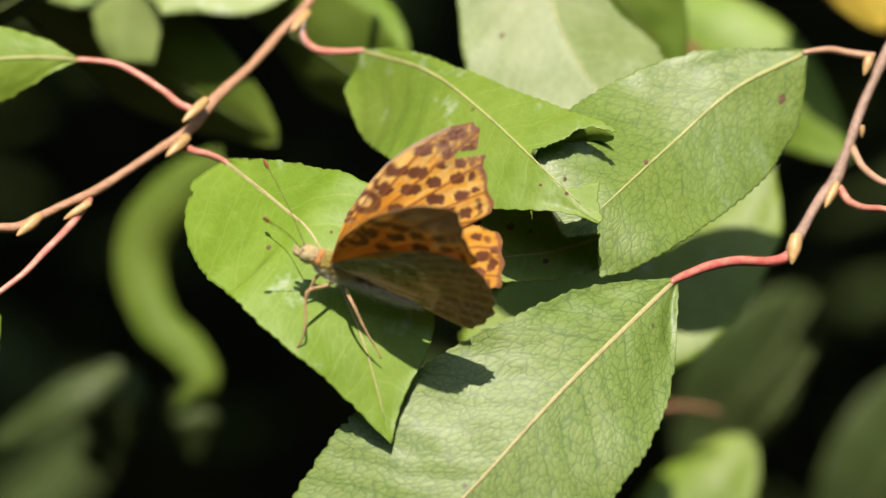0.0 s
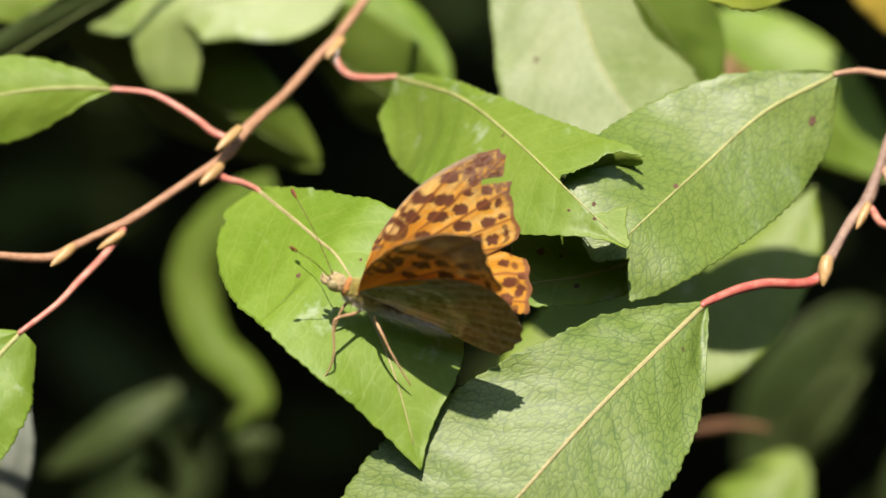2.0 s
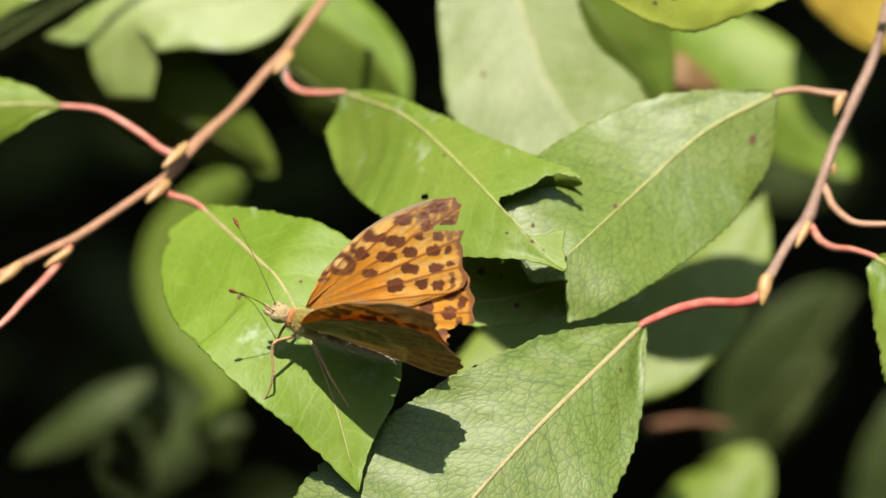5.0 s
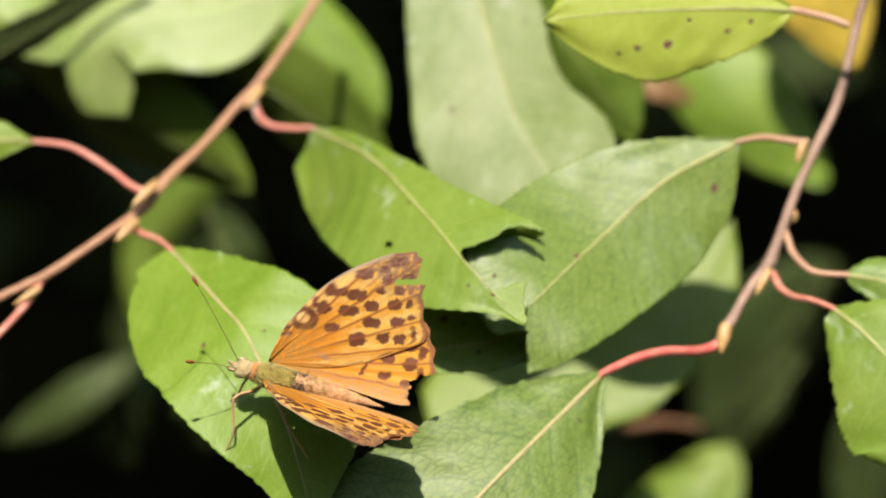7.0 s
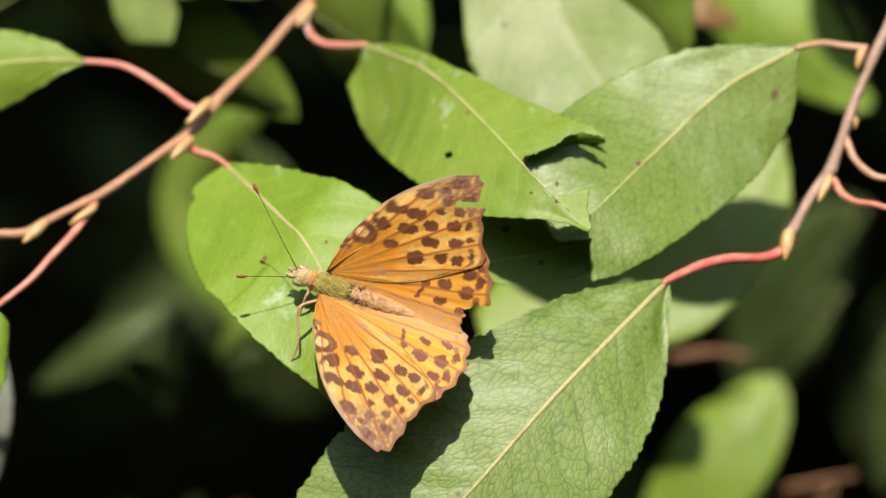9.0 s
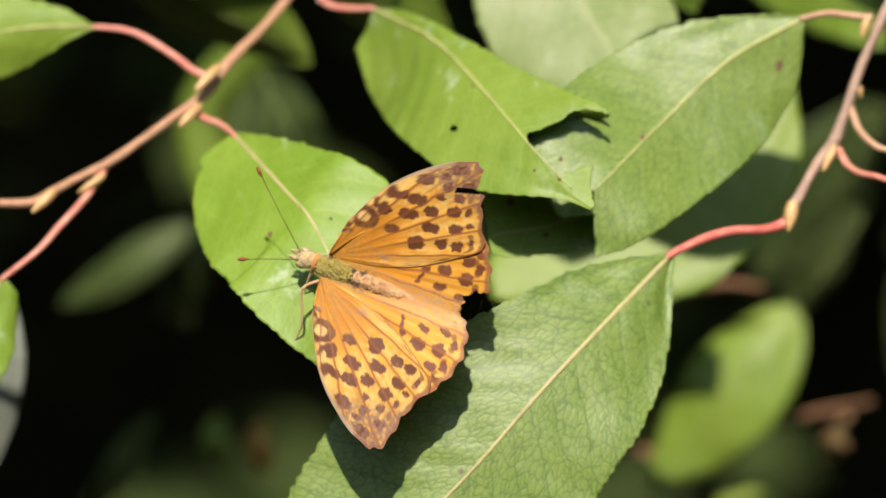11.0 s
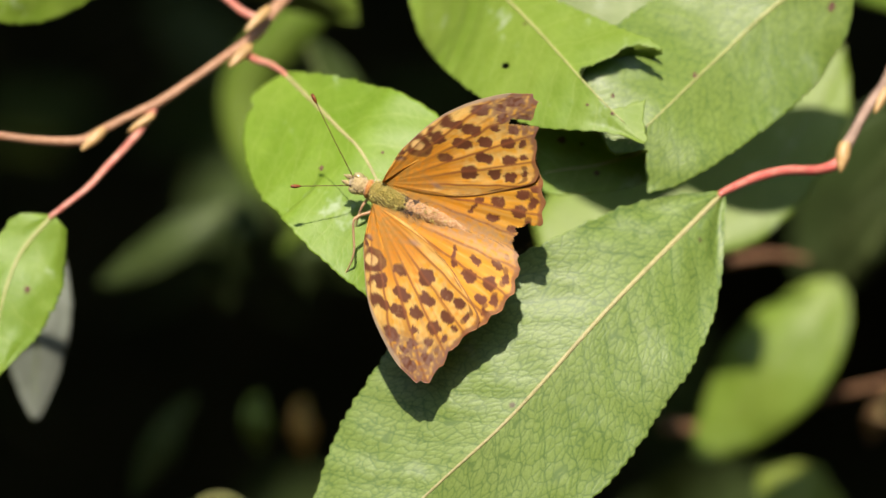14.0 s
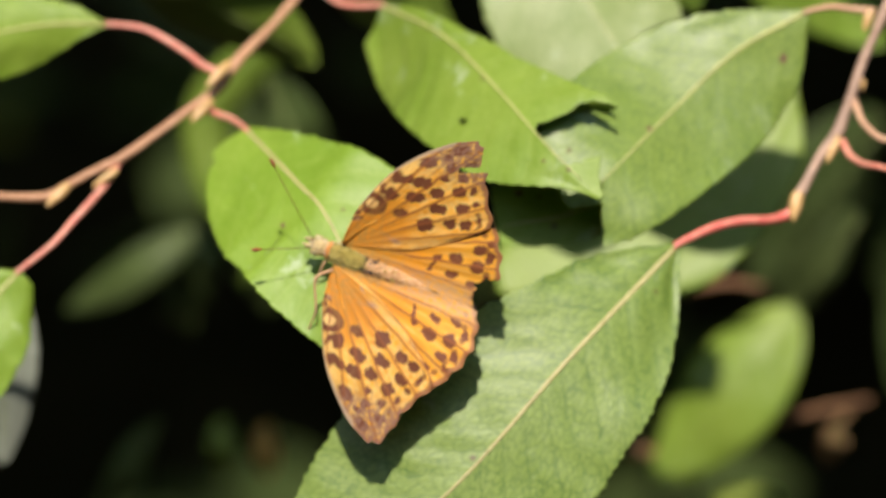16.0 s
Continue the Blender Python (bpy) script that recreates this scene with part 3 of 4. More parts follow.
def curled_rim(root):
    """The chewed rim of the gap, rolled down and under."""
    edge = spline([(21.8, 20.8, 18.5), (24.0, 22.0, 18.5), (26.4, 23.3, 18), (28.6, 23.7, 18), (31.0, 23.2, 18), (32.8, 22.0, 18)], 34)
    verts, faces, uvs = [], [], []
    rows = 12
    for i, e in enumerate(edge):
        u = i / 33
        reach = 3.6 * math.sin(math.pi * min(1, 0.12 + 0.85 * u)) ** 0.6 + 0.35 * noise.noise(Vector((i * 0.35, 0, 4)))
        for j in range(rows):
            v = j / (rows - 1)
            verts.append(e + Vector((0.25 * v * math.sin(u * 9), -reach * math.sin(v * 1.35), 0.25 - reach * 1.15 * (1 - math.cos(v * 1.6)) + (0.5 * max(0, v - 0.8)))))
            uvs.append((0.3 + e.x / 100, 0.1 + v * reach / 100))
    for i in range(33):
        for j in range(rows - 1):
            a = i * rows + j
            faces.append((a, a + 1, a + rows + 1, a + rows))
    rim = mesh_object("curled_rim", verts, faces, LEAF_FRESH, root, "rolled-under chewed rim")
    uvl = rim.data.uv_layers.new(name="UVMap")
    for loop in rim.data.loops:
        uvl.data[loop.index].uv = uvs[loop.vertex_index]
    sol = rim.modifiers.new("thickness", "SOLIDIFY")
    sol.thickness = 0.00022
    to_metres(root)


curled_rim(bitten_leaf)
leaf("veined sallow leaf with an eaten tip and brown specks", [(71.0, 38.4, -2), (56.6, 31.0, 3), (44.4, 20.5, 9), (32.6, 9.9, 22), (23.6, 1.6, 26)], 0, 0, UPRIGHT,
     LEAF_VEINED, fold=(0, 0), lean=(0.08, -0.14), prof=((0.5, 11.6, 15.1, 16.7, 17.1, 16.8, 16.0, 15.0, 13.7, 12.2, 9.5), (0.5, 4.2, 7.6, 11.6, 14.6, 16.4, 17.8, 18.2, 16.8, 14.0, 9.5)),
     petiole=[(84.5, 37.7, -8), (82.5, 37.9, -8), (79.1, 38.4, -7), (75.4, 39.0, -5)], pet_mat=TAN, seed=3,
     eaten=bitten([(20.4, 7.6), (21.4, 5.6), (22.6, 3.1), (24.6, 2.2), (27.6, 2.6), (30.4, 3.0), (29.8, -0.4), (30.0, -2.9), (30.8, -8.5), (10, -12), (10, 7.6)], 0.4), nu=170, nv=80, spacing=6.0, quilt=0.16, wave=0.5, scars=((0.13, -0.45, 0.8), (0.60, 0.06, 0.55), (0.83, 0.55, 0.4)))
leaf("broad crinkled sallow leaf on a bright red stalk", [(44.8, -5.8, 19), (23.2, -26.2, 38), (4.0, -46.8, 45.5), (-11.8, -61.1, 47.5), (-37.4, -85.2, 49)], 0, 0, UPRIGHT,
     LEAF_BROAD, fold=(2, 2), lean=(0.03, 0.08), twist=-0.5, prof=((0.5, 12.7, 18.8, 20.6, 22.1, 22.4, 22.3, 21.6, 19.4, 14.5, 0), (0.5, 10.3, 15.6, 20.2, 23.6, 25.2, 25.4, 23.4, 20.0, 12.3, 0)),
     petiole=[(67.2, -1.2, 6), (65.3, -2.1, 7), (62.3, -2.5, 9), (56.6, -2.3, 12), (51.0, -3.4, 15)], pet_mat=RED, pet_r=(1.15, 0.95, 0.95), seed=4,
     rib_mat=MIDRIB_PINK, rib_r=0.52, nu=190, nv=110, spacing=9.0, wave=0.8, teeth=0.6)
leaf("small green sallow leaf on a long pink stalk", [(-71.2, 37.2, -14), (-81.6, 37.6, -12), (-91.6, 36.6, -9), (-102.6, 34.3, -5), (-112.6, 30.8, -2)], 0, 0, UPRIGHT,
     LEAF_RICH, prof=((0, 2.2, 5.0, 7.2, 8.8, 9.4, 9.2, 7.9, 6.0, 3.4, 0), (0, 2.6, 4.4, 6.0, 7.2, 8.0, 8.0, 7.4, 6.0, 3.5, 0)),
     petiole=[(-49.0, 27.2, -12), (-52.0, 28.6, -12), (-54.8, 30.9, -12), (-60.3, 34.5, -12.5), (-64.8, 36.5, -13)], pet_mat=PINK, seed=5)
leaf("pale matt sallow leaf hanging behind the others", [(13.0, 80.7, -48), (16.8, 64.5, -42), (20.8, 52.1, -37), (25.4, 39.7, -32), (34.5, 25.4, -27)], 0, 0, (0.1, 0.1, 1),
     LEAF_PALE, fold=(4, 4), lean=(0.3, 0.0), prof=((0, 7.7, 11.2, 11.8, 11.4, 10.8, 11.4, 13.0, 15.0, 15.5, 13), (0, 12.5, 14.7, 16.1, 17.5, 18.6, 19.8, 20.6, 20.5, 19.0, 15)), seed=6, spacing=8, scars=((0.62, 0.62, 0.5),), rib_r=0.4)
leaf("yellow-green sallow leaf with dark specks on its blade", [(82.2, 64.6, 0), (70.0, 65.1, 3), (56.7, 64.9, 6), (44.4, 64.3, 8), (32.2, 62.7, 8)], 0, 0, UPRIGHT,
     LEAF_LIME, prof=((0, 5.5, 8.9, 10.7, 12.4, 14.1, 13.8, 12.1, 9.8, 5.7, 0), (0, 3.9, 8.0, 10.8, 12.6, 13.0, 12.5, 10.8, 8.6, 5.3, 0)),
     petiole=[(92.6, 61.5, -1), (88.5, 63.0, -1)], pet_mat=TAN, seed=7, scars=((0.62, -0.5, 0.6), (0.5, -0.48, 0.8), (0.28, -0.42, 0.5), (0.18, -0.3, 0.5), (0.42, -0.15, 0.4), (0.7, -0.65, 0.4)))
leaf("green sallow leaf hanging from the grey twig", [(89.4, 6.5, 12), (95.9, 2.0, 18), (102.6, -5.4, 22), (108.1, -16.2, 25), (109.3, -26.1, 26)], 0, 0, UPRIGHT,
     LEAF_FRESH, prof=((0, 3.7, 8.1, 8.9, 10.3, 10.1, 10.4, 9.2, 8.2, 5.5, 0), (2.8, 7.5, 10.3, 12.2, 14.1, 15.4, 16.0, 15.6, 14.3, 10.5, 0)),
     petiole=[(77.4, 12.0, -4), (78.5, 10.0, -2), (79.4, 9.0, 0), (81.7, 8.0, 4), (85.5, 7.7, 9)], pet_mat=PINK, seed=8, teeth=0.6)
leaf("green sallow leaf on a tan stalk beside the twig", [(92.0, 12.5, 6), (101, 11, 8), (112, 6, 10), (122, 0, 10)], 6.0, 5.0, (0, 0.25, 0.97),
     LEAF_VEINED, petiole=[(79.8, 20.2, -6), (80.5, 18.6, -4), (81.9, 15.8, 0), (85.8, 12.9, 4)], pet_mat=TAN, seed=9)
leaf("green sallow leaf drooping from the twig end", [(-87.8, -9.9, 13), (-93.8, -16.7, 15), (-97.0, -24.5, 18), (-98.6, -33.2, 20), (-98.0, -40.9, 22)], 0, 0, UPRIGHT,
     LEAF_RICH, prof=((3.7, 7.5, 9.8, 10.4, 10.4, 10.1, 9.3, 8.2, 6.5, 3.5, 0), (0, 4.8, 5.5, 6.8, 7.3, 8.0, 8.2, 7.5, 6.1, 4.3, 0)),
     petiole=[(-68.8, 9.8, 0), (-71.8, 5.3, 3), (-74.9, 1.8, 6), (-77.6, -1.0, 8), (-81.2, -4.9, 11)], pet_mat=PINK, seed=10, scars=((0.45, -0.35, 0.6),))
leaf("green sallow leaf lying in the shadow of its neighbours", [(40.5, 6.0, 7), (31, 2.5, 11), (21, -0.5, 14), (13, -1.5, 16), (8.6, -2.2, 17)], 0, 0, UPRIGHT,
     LEAF_FRESH, fold=(0, 0), prof=((0.5, 4, 5.2, 5.6, 5.6, 5.4, 5.0, 4.8, 4.6, 4.2, 3.2), (0.5, 6, 8.5, 10, 11, 11.5, 11.5, 11, 10.5, 9.5, 8)), seed=11, wave=0.3, curl=-0.12,
     scars=((0.72, 0.55, 0.7), (0.55, -0.3, 0.5), (0.6, 0.4, 0.3)))

# ---- leaves out of focus behind ----
def back_leaf(label, a, b, width, mat=LEAF_BACK_SHADE, sag=6.0, normal=(0, 0.45, 0.9), seed=0, fold=(10, 10)):
    a, b = Vector(a), Vector(b)
    m = (a + b) / 2 + Vector((0, 0, sag))
    return leaf(label, [a, (a + m) / 2 + Vector((0, 0, sag * 0.3)), m, (m + b) / 2, b], width, width, normal, mat, fold=fold, seed=seed, nu=40, nv=20, wide=0.85, rib_r=0.25, rib_mat=RIB_DIM)


SUNNY = (0, 0.45, 0.9)
HALF = (0.1, -0.42, 0.89)
EDGE_ON = (0.1, -0.72, 0.69)
leaf("light green smooth leaf just behind the broad one", [(68, 17, -76), (61, 3, -70), (50, -10, -65), (31, -19, -61), (5, -24, -58)], 0, 0, SUNNY, LEAF_FRESH,
     prof=((0, 4, 7, 8, 9, 10, 11, 10, 9, 6, 0), (0, 5, 9, 12, 16, 20, 23, 24, 23, 18, 8)), fold=(4, 4), seed=21, rib_r=0.25, rib_mat=RIB_DIM, nu=60, nv=24)
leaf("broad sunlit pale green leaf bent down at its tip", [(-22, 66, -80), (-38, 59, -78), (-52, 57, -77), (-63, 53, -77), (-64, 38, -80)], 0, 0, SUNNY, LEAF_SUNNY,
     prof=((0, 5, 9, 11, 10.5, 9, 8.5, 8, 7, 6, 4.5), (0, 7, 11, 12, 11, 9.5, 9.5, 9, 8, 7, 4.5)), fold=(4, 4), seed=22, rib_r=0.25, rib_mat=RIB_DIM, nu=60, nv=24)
leaf("sunlit green leaf bent like a sickle in the shrub", [(-36, 66, -112), (-24.8, 58.8, -112), (-16.6, 50.4, -112), (-11.9, 44.3, -112), (-7.8, 35.0, -112)], 0, 0, SUNNY, LEAF_FRESH,
     prof=((5, 5.4, 5.6, 5.8, 5.8, 5.6, 5.2, 4.6, 3.8, 2.4, 0), (5, 5.4, 5.6, 5.8, 5.6, 5.4, 4.9, 4.4, 3.6, 2.2, 0)), fold=(4, 4), seed=24, rib_r=0.25, rib_mat=RIB_DIM, nu=60, nv=24)
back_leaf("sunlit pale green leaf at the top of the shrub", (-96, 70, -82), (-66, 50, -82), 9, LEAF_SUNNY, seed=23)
back_leaf("dim green leaf turned edge-on to the sun", (-95, 58, -100), (-34, 22, -90), 16, LEAF_BACK_SHADE, seed=25, normal=EDGE_ON)
back_leaf("dim green leaf turned edge-on to the sun", (-45, 54, -92), (-4, 26, -84), 14, LEAF_BACK_SHADE, seed=42, normal=EDGE_ON)
back_leaf("dark green leaf turned edge-on to the sun", (24, 68, -70), (48, 34, -66), 12, LEAF_BACK_SHADE, seed=26, normal=EDGE_ON)
back_leaf("leaf close to the top of the shrub, coloured dark for shade", (-112, 36, -70), (-54, 70, -73), 5.5, LEAF_DEEP_SHADE, seed=43, normal=EDGE_ON)
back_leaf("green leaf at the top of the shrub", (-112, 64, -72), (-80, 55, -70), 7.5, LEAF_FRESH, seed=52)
back_leaf("small dim green leaf hanging far behind", (-51.1, 12.4, -170), (-38.8, -11.6, -170), 7.5, LEAF_DEEP_SHADE, seed=44, normal=EDGE_ON)
back_leaf("small dim green leaf hanging far behind", (-80.9, -37.5, -220), (-73.8, -51.1, -220), 5.4, LEAF_DEEP_SHADE, seed=54, normal=EDGE_ON)
back_leaf("small dim green leaf hanging far behind", (-57.0, -30.4, -220), (-55.5, -47.1, -220), 6.4, LEAF_DEEP_SHADE, seed=55, normal=EDGE_ON)
leaf("light green leaf bent like a hook in the shade", [(-48.6, 20.3, -176), (-57.5, 14.8, -180), (-64.5, 6.5, -183), (-66.5, -3.5, -184), (-62.5, -15.0, -182), (-55.7, -21.5, -180), (-53.2, -28.0, -178), (-58.5, -36.2, -180)], 0, 0, SUNNY, LEAF_BACK_SHADE,
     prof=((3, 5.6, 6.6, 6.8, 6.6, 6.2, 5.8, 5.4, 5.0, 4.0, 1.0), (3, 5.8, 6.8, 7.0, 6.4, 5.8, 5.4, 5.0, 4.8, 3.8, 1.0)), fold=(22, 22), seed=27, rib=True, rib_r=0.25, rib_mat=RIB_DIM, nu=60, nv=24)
back_leaf("green leaf slanting down in the shade", (-70.4, -25.2, -205), (-101.8, -44.5, -210), 5.0, LEAF_DEEP_SHADE, seed=28, normal=SUNNY)
back_leaf("small green leaf hanging in the shade", (-68.9, -26.2, -215), (-69.8, -43.0, -215), 4.0, LEAF_DEEP_SHADE, seed=53, normal=(0.2, -0.1, 0.97))
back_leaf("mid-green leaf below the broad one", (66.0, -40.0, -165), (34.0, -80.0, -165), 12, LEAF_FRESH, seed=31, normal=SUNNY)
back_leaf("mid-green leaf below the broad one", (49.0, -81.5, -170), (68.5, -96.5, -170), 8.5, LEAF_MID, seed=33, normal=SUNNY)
back_leaf("mid-green leaf hanging in half shade", (82.0, -21.5, -190), (62.5, -48.8, -190), 7.0, LEAF_DEEP_SHADE, seed=32, normal=EDGE_ON)
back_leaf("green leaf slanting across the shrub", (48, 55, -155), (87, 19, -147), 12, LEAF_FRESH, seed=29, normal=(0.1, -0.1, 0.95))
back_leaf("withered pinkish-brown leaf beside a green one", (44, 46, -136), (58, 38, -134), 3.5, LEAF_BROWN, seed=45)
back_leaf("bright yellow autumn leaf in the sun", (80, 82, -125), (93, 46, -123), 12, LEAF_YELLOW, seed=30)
back_leaf("dim green leaf deep in the shrub", (87.2, -10.8, -300), (56.1, -52.8, -300), 16.5, LEAF_DEEP_SHADE, seed=47, normal=EDGE_ON)
back_leaf("dim green leaf deep in the shrub", (113.8, -28.2, -300), (90.7, -79.1, -300), 14.5, LEAF_DEEP_SHADE, seed=48, normal=EDGE_ON)
back_leaf("small green leaf in a shaft of sun", (-65.0, -68.8, -205), (-66.0, -82.8, -205), 3.4, LEAF_BACK_SHADE, seed=49, normal=(0.2, -0.3, 0.93))
back_leaf("small green leaf in a shaft of sun", (-81.6, -71.4, -220), (-95.7, -94.8, -220), 4.4, LEAF_DEEP_SHADE, seed=50, normal=EDGE_ON)
back_leaf("small ochre leaf deep in the shrub", (-54.8, -70.2, -205), (-55.8, -83.4, -205), 3.2, LEAF_OCHRE, seed=51, normal=HALF)
back_leaf("grey-green leaf with whitish patches", (-95.1, -16.9, -40), (-98.2, -56.6, -40), 7.0, LEAF_GREY, seed=34, normal=HALF)
back_leaf("withered pinkish-brown leaf hanging on a thin twig", (77.0, -65.5, -175), (72.5, -77.0, -175), 3.2, LEAF_BROWN, seed=56, normal=EDGE_ON)


def dead_twig(pts, r, label="blurred brown dead twig deep in the shrub", mat=None):
    root = thing("dead_twig", label, "twig")
    tube("stem", pts, (r, r * 0.8, r * 0.5), mat or DEADWOOD, root, n=30, sides=8, lumps=0.2)
    to_metres(root)


dead_twig([(26.7, -73.4, -172), (40.0, -73.5, -172), (54.2, -69.1, -172), (69.2, -65.3, -172), (82.7, -62.7, -172)], 1.3)
dead_twig([(40.8, -35.5, -155), (50.5, -33.8, -155), (59.5, -34.9, -155)], 1.2)
dead_twig([(-80, -96, -150), (-74, -88, -150), (-69, -86.5, -150), (-64, -89, -150)], 0.9, "curled green tendril in the shade", MIDRIB)


# ---- butterfly ----
FORE = [(0, 0), (-1.0, 4.8), (-2.6, 9.1), (-8.1, 17.6), (-15.8, 24.0), (-21.0, 26.4), (-23.6, 26.8), (-25.6, 25.0), (-26.2, 20.4), (-26.9, 16.9), (-28.7, 12.3), (-28.2, 10.2), (-20, 4.8), (-10, 1.0)]
HIND = [(0, 0), (-6.5, 8.8), (-13, 14.9), (-20, 18.2), (-25.5, 17.0), (-28.5, 13.4), (-30.6, 9.5), (-31.8, 5.4), (-31.4, 1.2), (-30.0, -2.0), (-27.0, -3.4), (-18, -2.4), (-8, -0.6)]
WIDTH = 0.97
# spots: back, out, half length, half width, turn
CELL_BARS = [(-2.2, 6.3, 1.2, 0.34, 2.9), (-2.3, 7.6, 1.0, 0.34, 2.2)]
FORE_SPOTS = [(-6.4, 13.7, 1.1, 0.6, 1.4), (-8.2, 12.9, 1.4, 1.2, 2.2), (-8.7, 16.9, 1.3, 0.8, 1.9), (-10.4, 16.7, 1.9, 0.8, 2.8), (-14.0, 16.8, 1.9, 1.1, 2.9), (-13.0, 13.4, 1.9, 1.0, 2.9),
              (-10.6, 9.4, 1.5, 0.9, 2.9), (-15.8, 8.3, 1.7, 1.4, 2.4), (-17.3, 15.4, 1.4, 1.0, 2.9), (-17.9, 12.1, 1.7, 1.05, 2.9), (-20.8, 9.6, 1.25, 1.0, 2.8), (-18.3, 18.7, 0.9, 0.7, 2.9), (-21.5, 16.5, 1.4, 1.1, 2.9)]
FORE_SPOTS += [(-22.8, 13.5, 1.4, 1.0, 2.8), (-23.8, 10.0, 1.3, 0.95, 2.9), (-21.8, 19.6, 1.0, 0.85, 2.8), (-14.6, 21.3, 1.8, 1.0, 2.8), (-19.2, 21.2, 1.0, 0.9, 2.6), (-18.3, 23.1, 1.0, 0.7, 2.9),
               (-20.4, 25.2, 1.7, 1.0, 2.8), (-23.0, 22.6, 1.2, 0.9, 2.7), (-24.2, 17.6, 0.9, 0.55, 1.6), (-25.2, 14.9, 0.9, 0.55, 2.8), (-26.2, 11.8, 0.9, 0.5, 1.6)]
HIND_SPOTS = [(-19.0, 4.1, 0.8, 0.55, 2.5), (-22.8, 5.2, 1.5, 1.05, 2.9), (-27.1, 4.9, 1.45, 1.3, 2.2), (-22.6, 1.7, 1.25, 0.7, 2.9), (-26.9, 1.0, 1.1, 0.75, 2.9), (-26.8, 8.4, 1.3, 0.95, 2.8),
              (-18.3, 2.0, 1.4, 0.35, 1.9), (-29.6, 2.9, 0.8, 0.7, 2.1), (-29.2, 7.6, 1.2, 0.8, 1.9), (-28.8, 10.5, 1.1, 0.7, 2.9), (-24.6, 11.6, 1.0, 0.7, 2.9)]


def inside_spots(x, y, spots, k=1.0):
    best = 9.0
    for bx, by, a, b, an in spots:
        dx, dy = x - bx, y - by * WIDTH
        c, s = math.cos(an), math.sin(an)
        u, v = (c * dx + s * dy) / a, (-s * dx + c * dy) / b
        best = min(best, (abs(u) ** 2.6 + abs(v) ** 2.6) ** (1 / 2.6))
    return best


def lerp(a, b, f):
    f = max(0.0, min(1.0, f))
    return tuple(a[i] + (b[i] - a[i]) * f for i in range(3))


def clamp(v):
    return max(0.0, min(1.0, v))


def wing_colours(kind, x, y, rho, lead, seed):
    """Upper and under colour of the wing at x forward, y out; rho runs from the root (0) to the rim (1); lead is 1 along the front edge."""
    n1 = noise.noise(Vector((x * 0.30, y * 0.30, seed)))
    n2 = noise.noise(Vector((x * 1.3, y * 1.3, seed + 4)))
    n3 = noise.noise(Vector((x * 0.9, y * 0.9, seed + 8)))
    orange, gold, brown = (0.80, 0.33, 0.012), (0.90, 0.50, 0.05), (0.15, 0.045, 0.026)
    ang = math.atan2(y, -x)
    k = ang * (6.2 if kind == "fore" else 5.6) + 0.10 * n1
    vein = abs(k % 1.0 - 0.5)                      # 0.5 on a vein, 0 between two
    line = clamp(1.4 - (0.5 - vein) * rho * 34 / (6.0 * 0.26)) * clamp((rho - 0.18) * 3.5) if rho > 0.10 else 0.0
    near = (1 - rho) * 33.0                        # roughly millimetres from the rim
    if kind == "fore":
        out = clamp((rho - 0.30) / 0.30)
        top = lerp(orange, gold, out * (0.85 + 0.7 * n1))
        front = clamp((x + 7.6 + 0.62 * (y - 12)) / 3.0 + 0.5) * clamp((y - 6) / 7)
        top = lerp(top, (0.84, 0.58, 0.18), 0.8 * front)
        cellc = clamp((rho - 0.42) / 0.15) * clamp(1.1 - 3.0 * abs(vein - 0.12)) * clamp(0.6 + 1.5 * n3)
        top = lerp(top, (0.92, 0.67, 0.20), 0.9 * cellc)
        dusk = clamp(1 - abs(y - 3.4 + 0.20 * (x + 12)) / 2.2) * clamp((-x - 5) / 4) * clamp((19 + x) / 4)
        top = lerp(top, (0.62, 0.36, 0.10), 0.55 * dusk * clamp(0.7 + n2))
        spots = FORE_SPOTS + CELL_BARS
    else:
        top = lerp(orange, gold, 0.6 * clamp((rho - 0.5) / 0.3) * (0.8 + 0.5 * n1))
        spots = HIND_SPOTS
    n4 = noise.noise(Vector((x * 2.6, y * 2.6, seed + 11)))
    q = inside_spots(x + 0.46 * n2 + 0.22 * n4, y + 0.46 * n3 - 0.22 * n4, spots)
    mark = clamp((1.10 - q) / 0.15)
    if kind == "fore":
        # dark loop with a pale fill in the cell
        loop = math.hypot((x + 4.7 + 0.25 * n2) / 1.3, y - 9.8 + 0.25 * n3)
        mark = max(mark, clamp((0.74 - abs(loop - 1.7)) / 0.15) * clamp(2.2 - 0.9 * (x + 4.7)))
        top = lerp(top, (0.90, 0.67, 0.26), 0.9 * clamp((1.05 - loop) / 0.15))
    edge = clamp((1.2 - near) / 0.5 + 0.9 * n2) * (0.1 if lead else 1.0)
    lun = clamp((1.0 - math.hypot((near - 2.7) / 0.75, ((0.5 - vein) * 2 - 0.5) / 0.33)) / 0.35) * (0 if lead else 1)
    mark = max(mark, 0.75 * lun)
    top = lerp(top, (0.50, 0.27, 0.12), 0.3 * clamp(1.6 * n3 * n1 + 0.2 * clamp((rho - 0.8) * 4)))
    streak = noise.noise(Vector((ang * 26, rho * 3.5, seed + 3))) + 0.6 * noise.noise(Vector((ang * 60, rho * 9, seed + 5)))
    top = lerp(top, (0.42, 0.20, 0.06), 0.45 * clamp(1.5 * streak))
    top = lerp(top, (0.84, 0.57, 0.20), 0.40 * clamp(-1.5 * streak) * clamp((rho - 0.3) * 3))
    top = lerp(top, brown, 0.96 * mark)
    top = lerp(top, (0.30, 0.13, 0.06), 0.9 * edge)
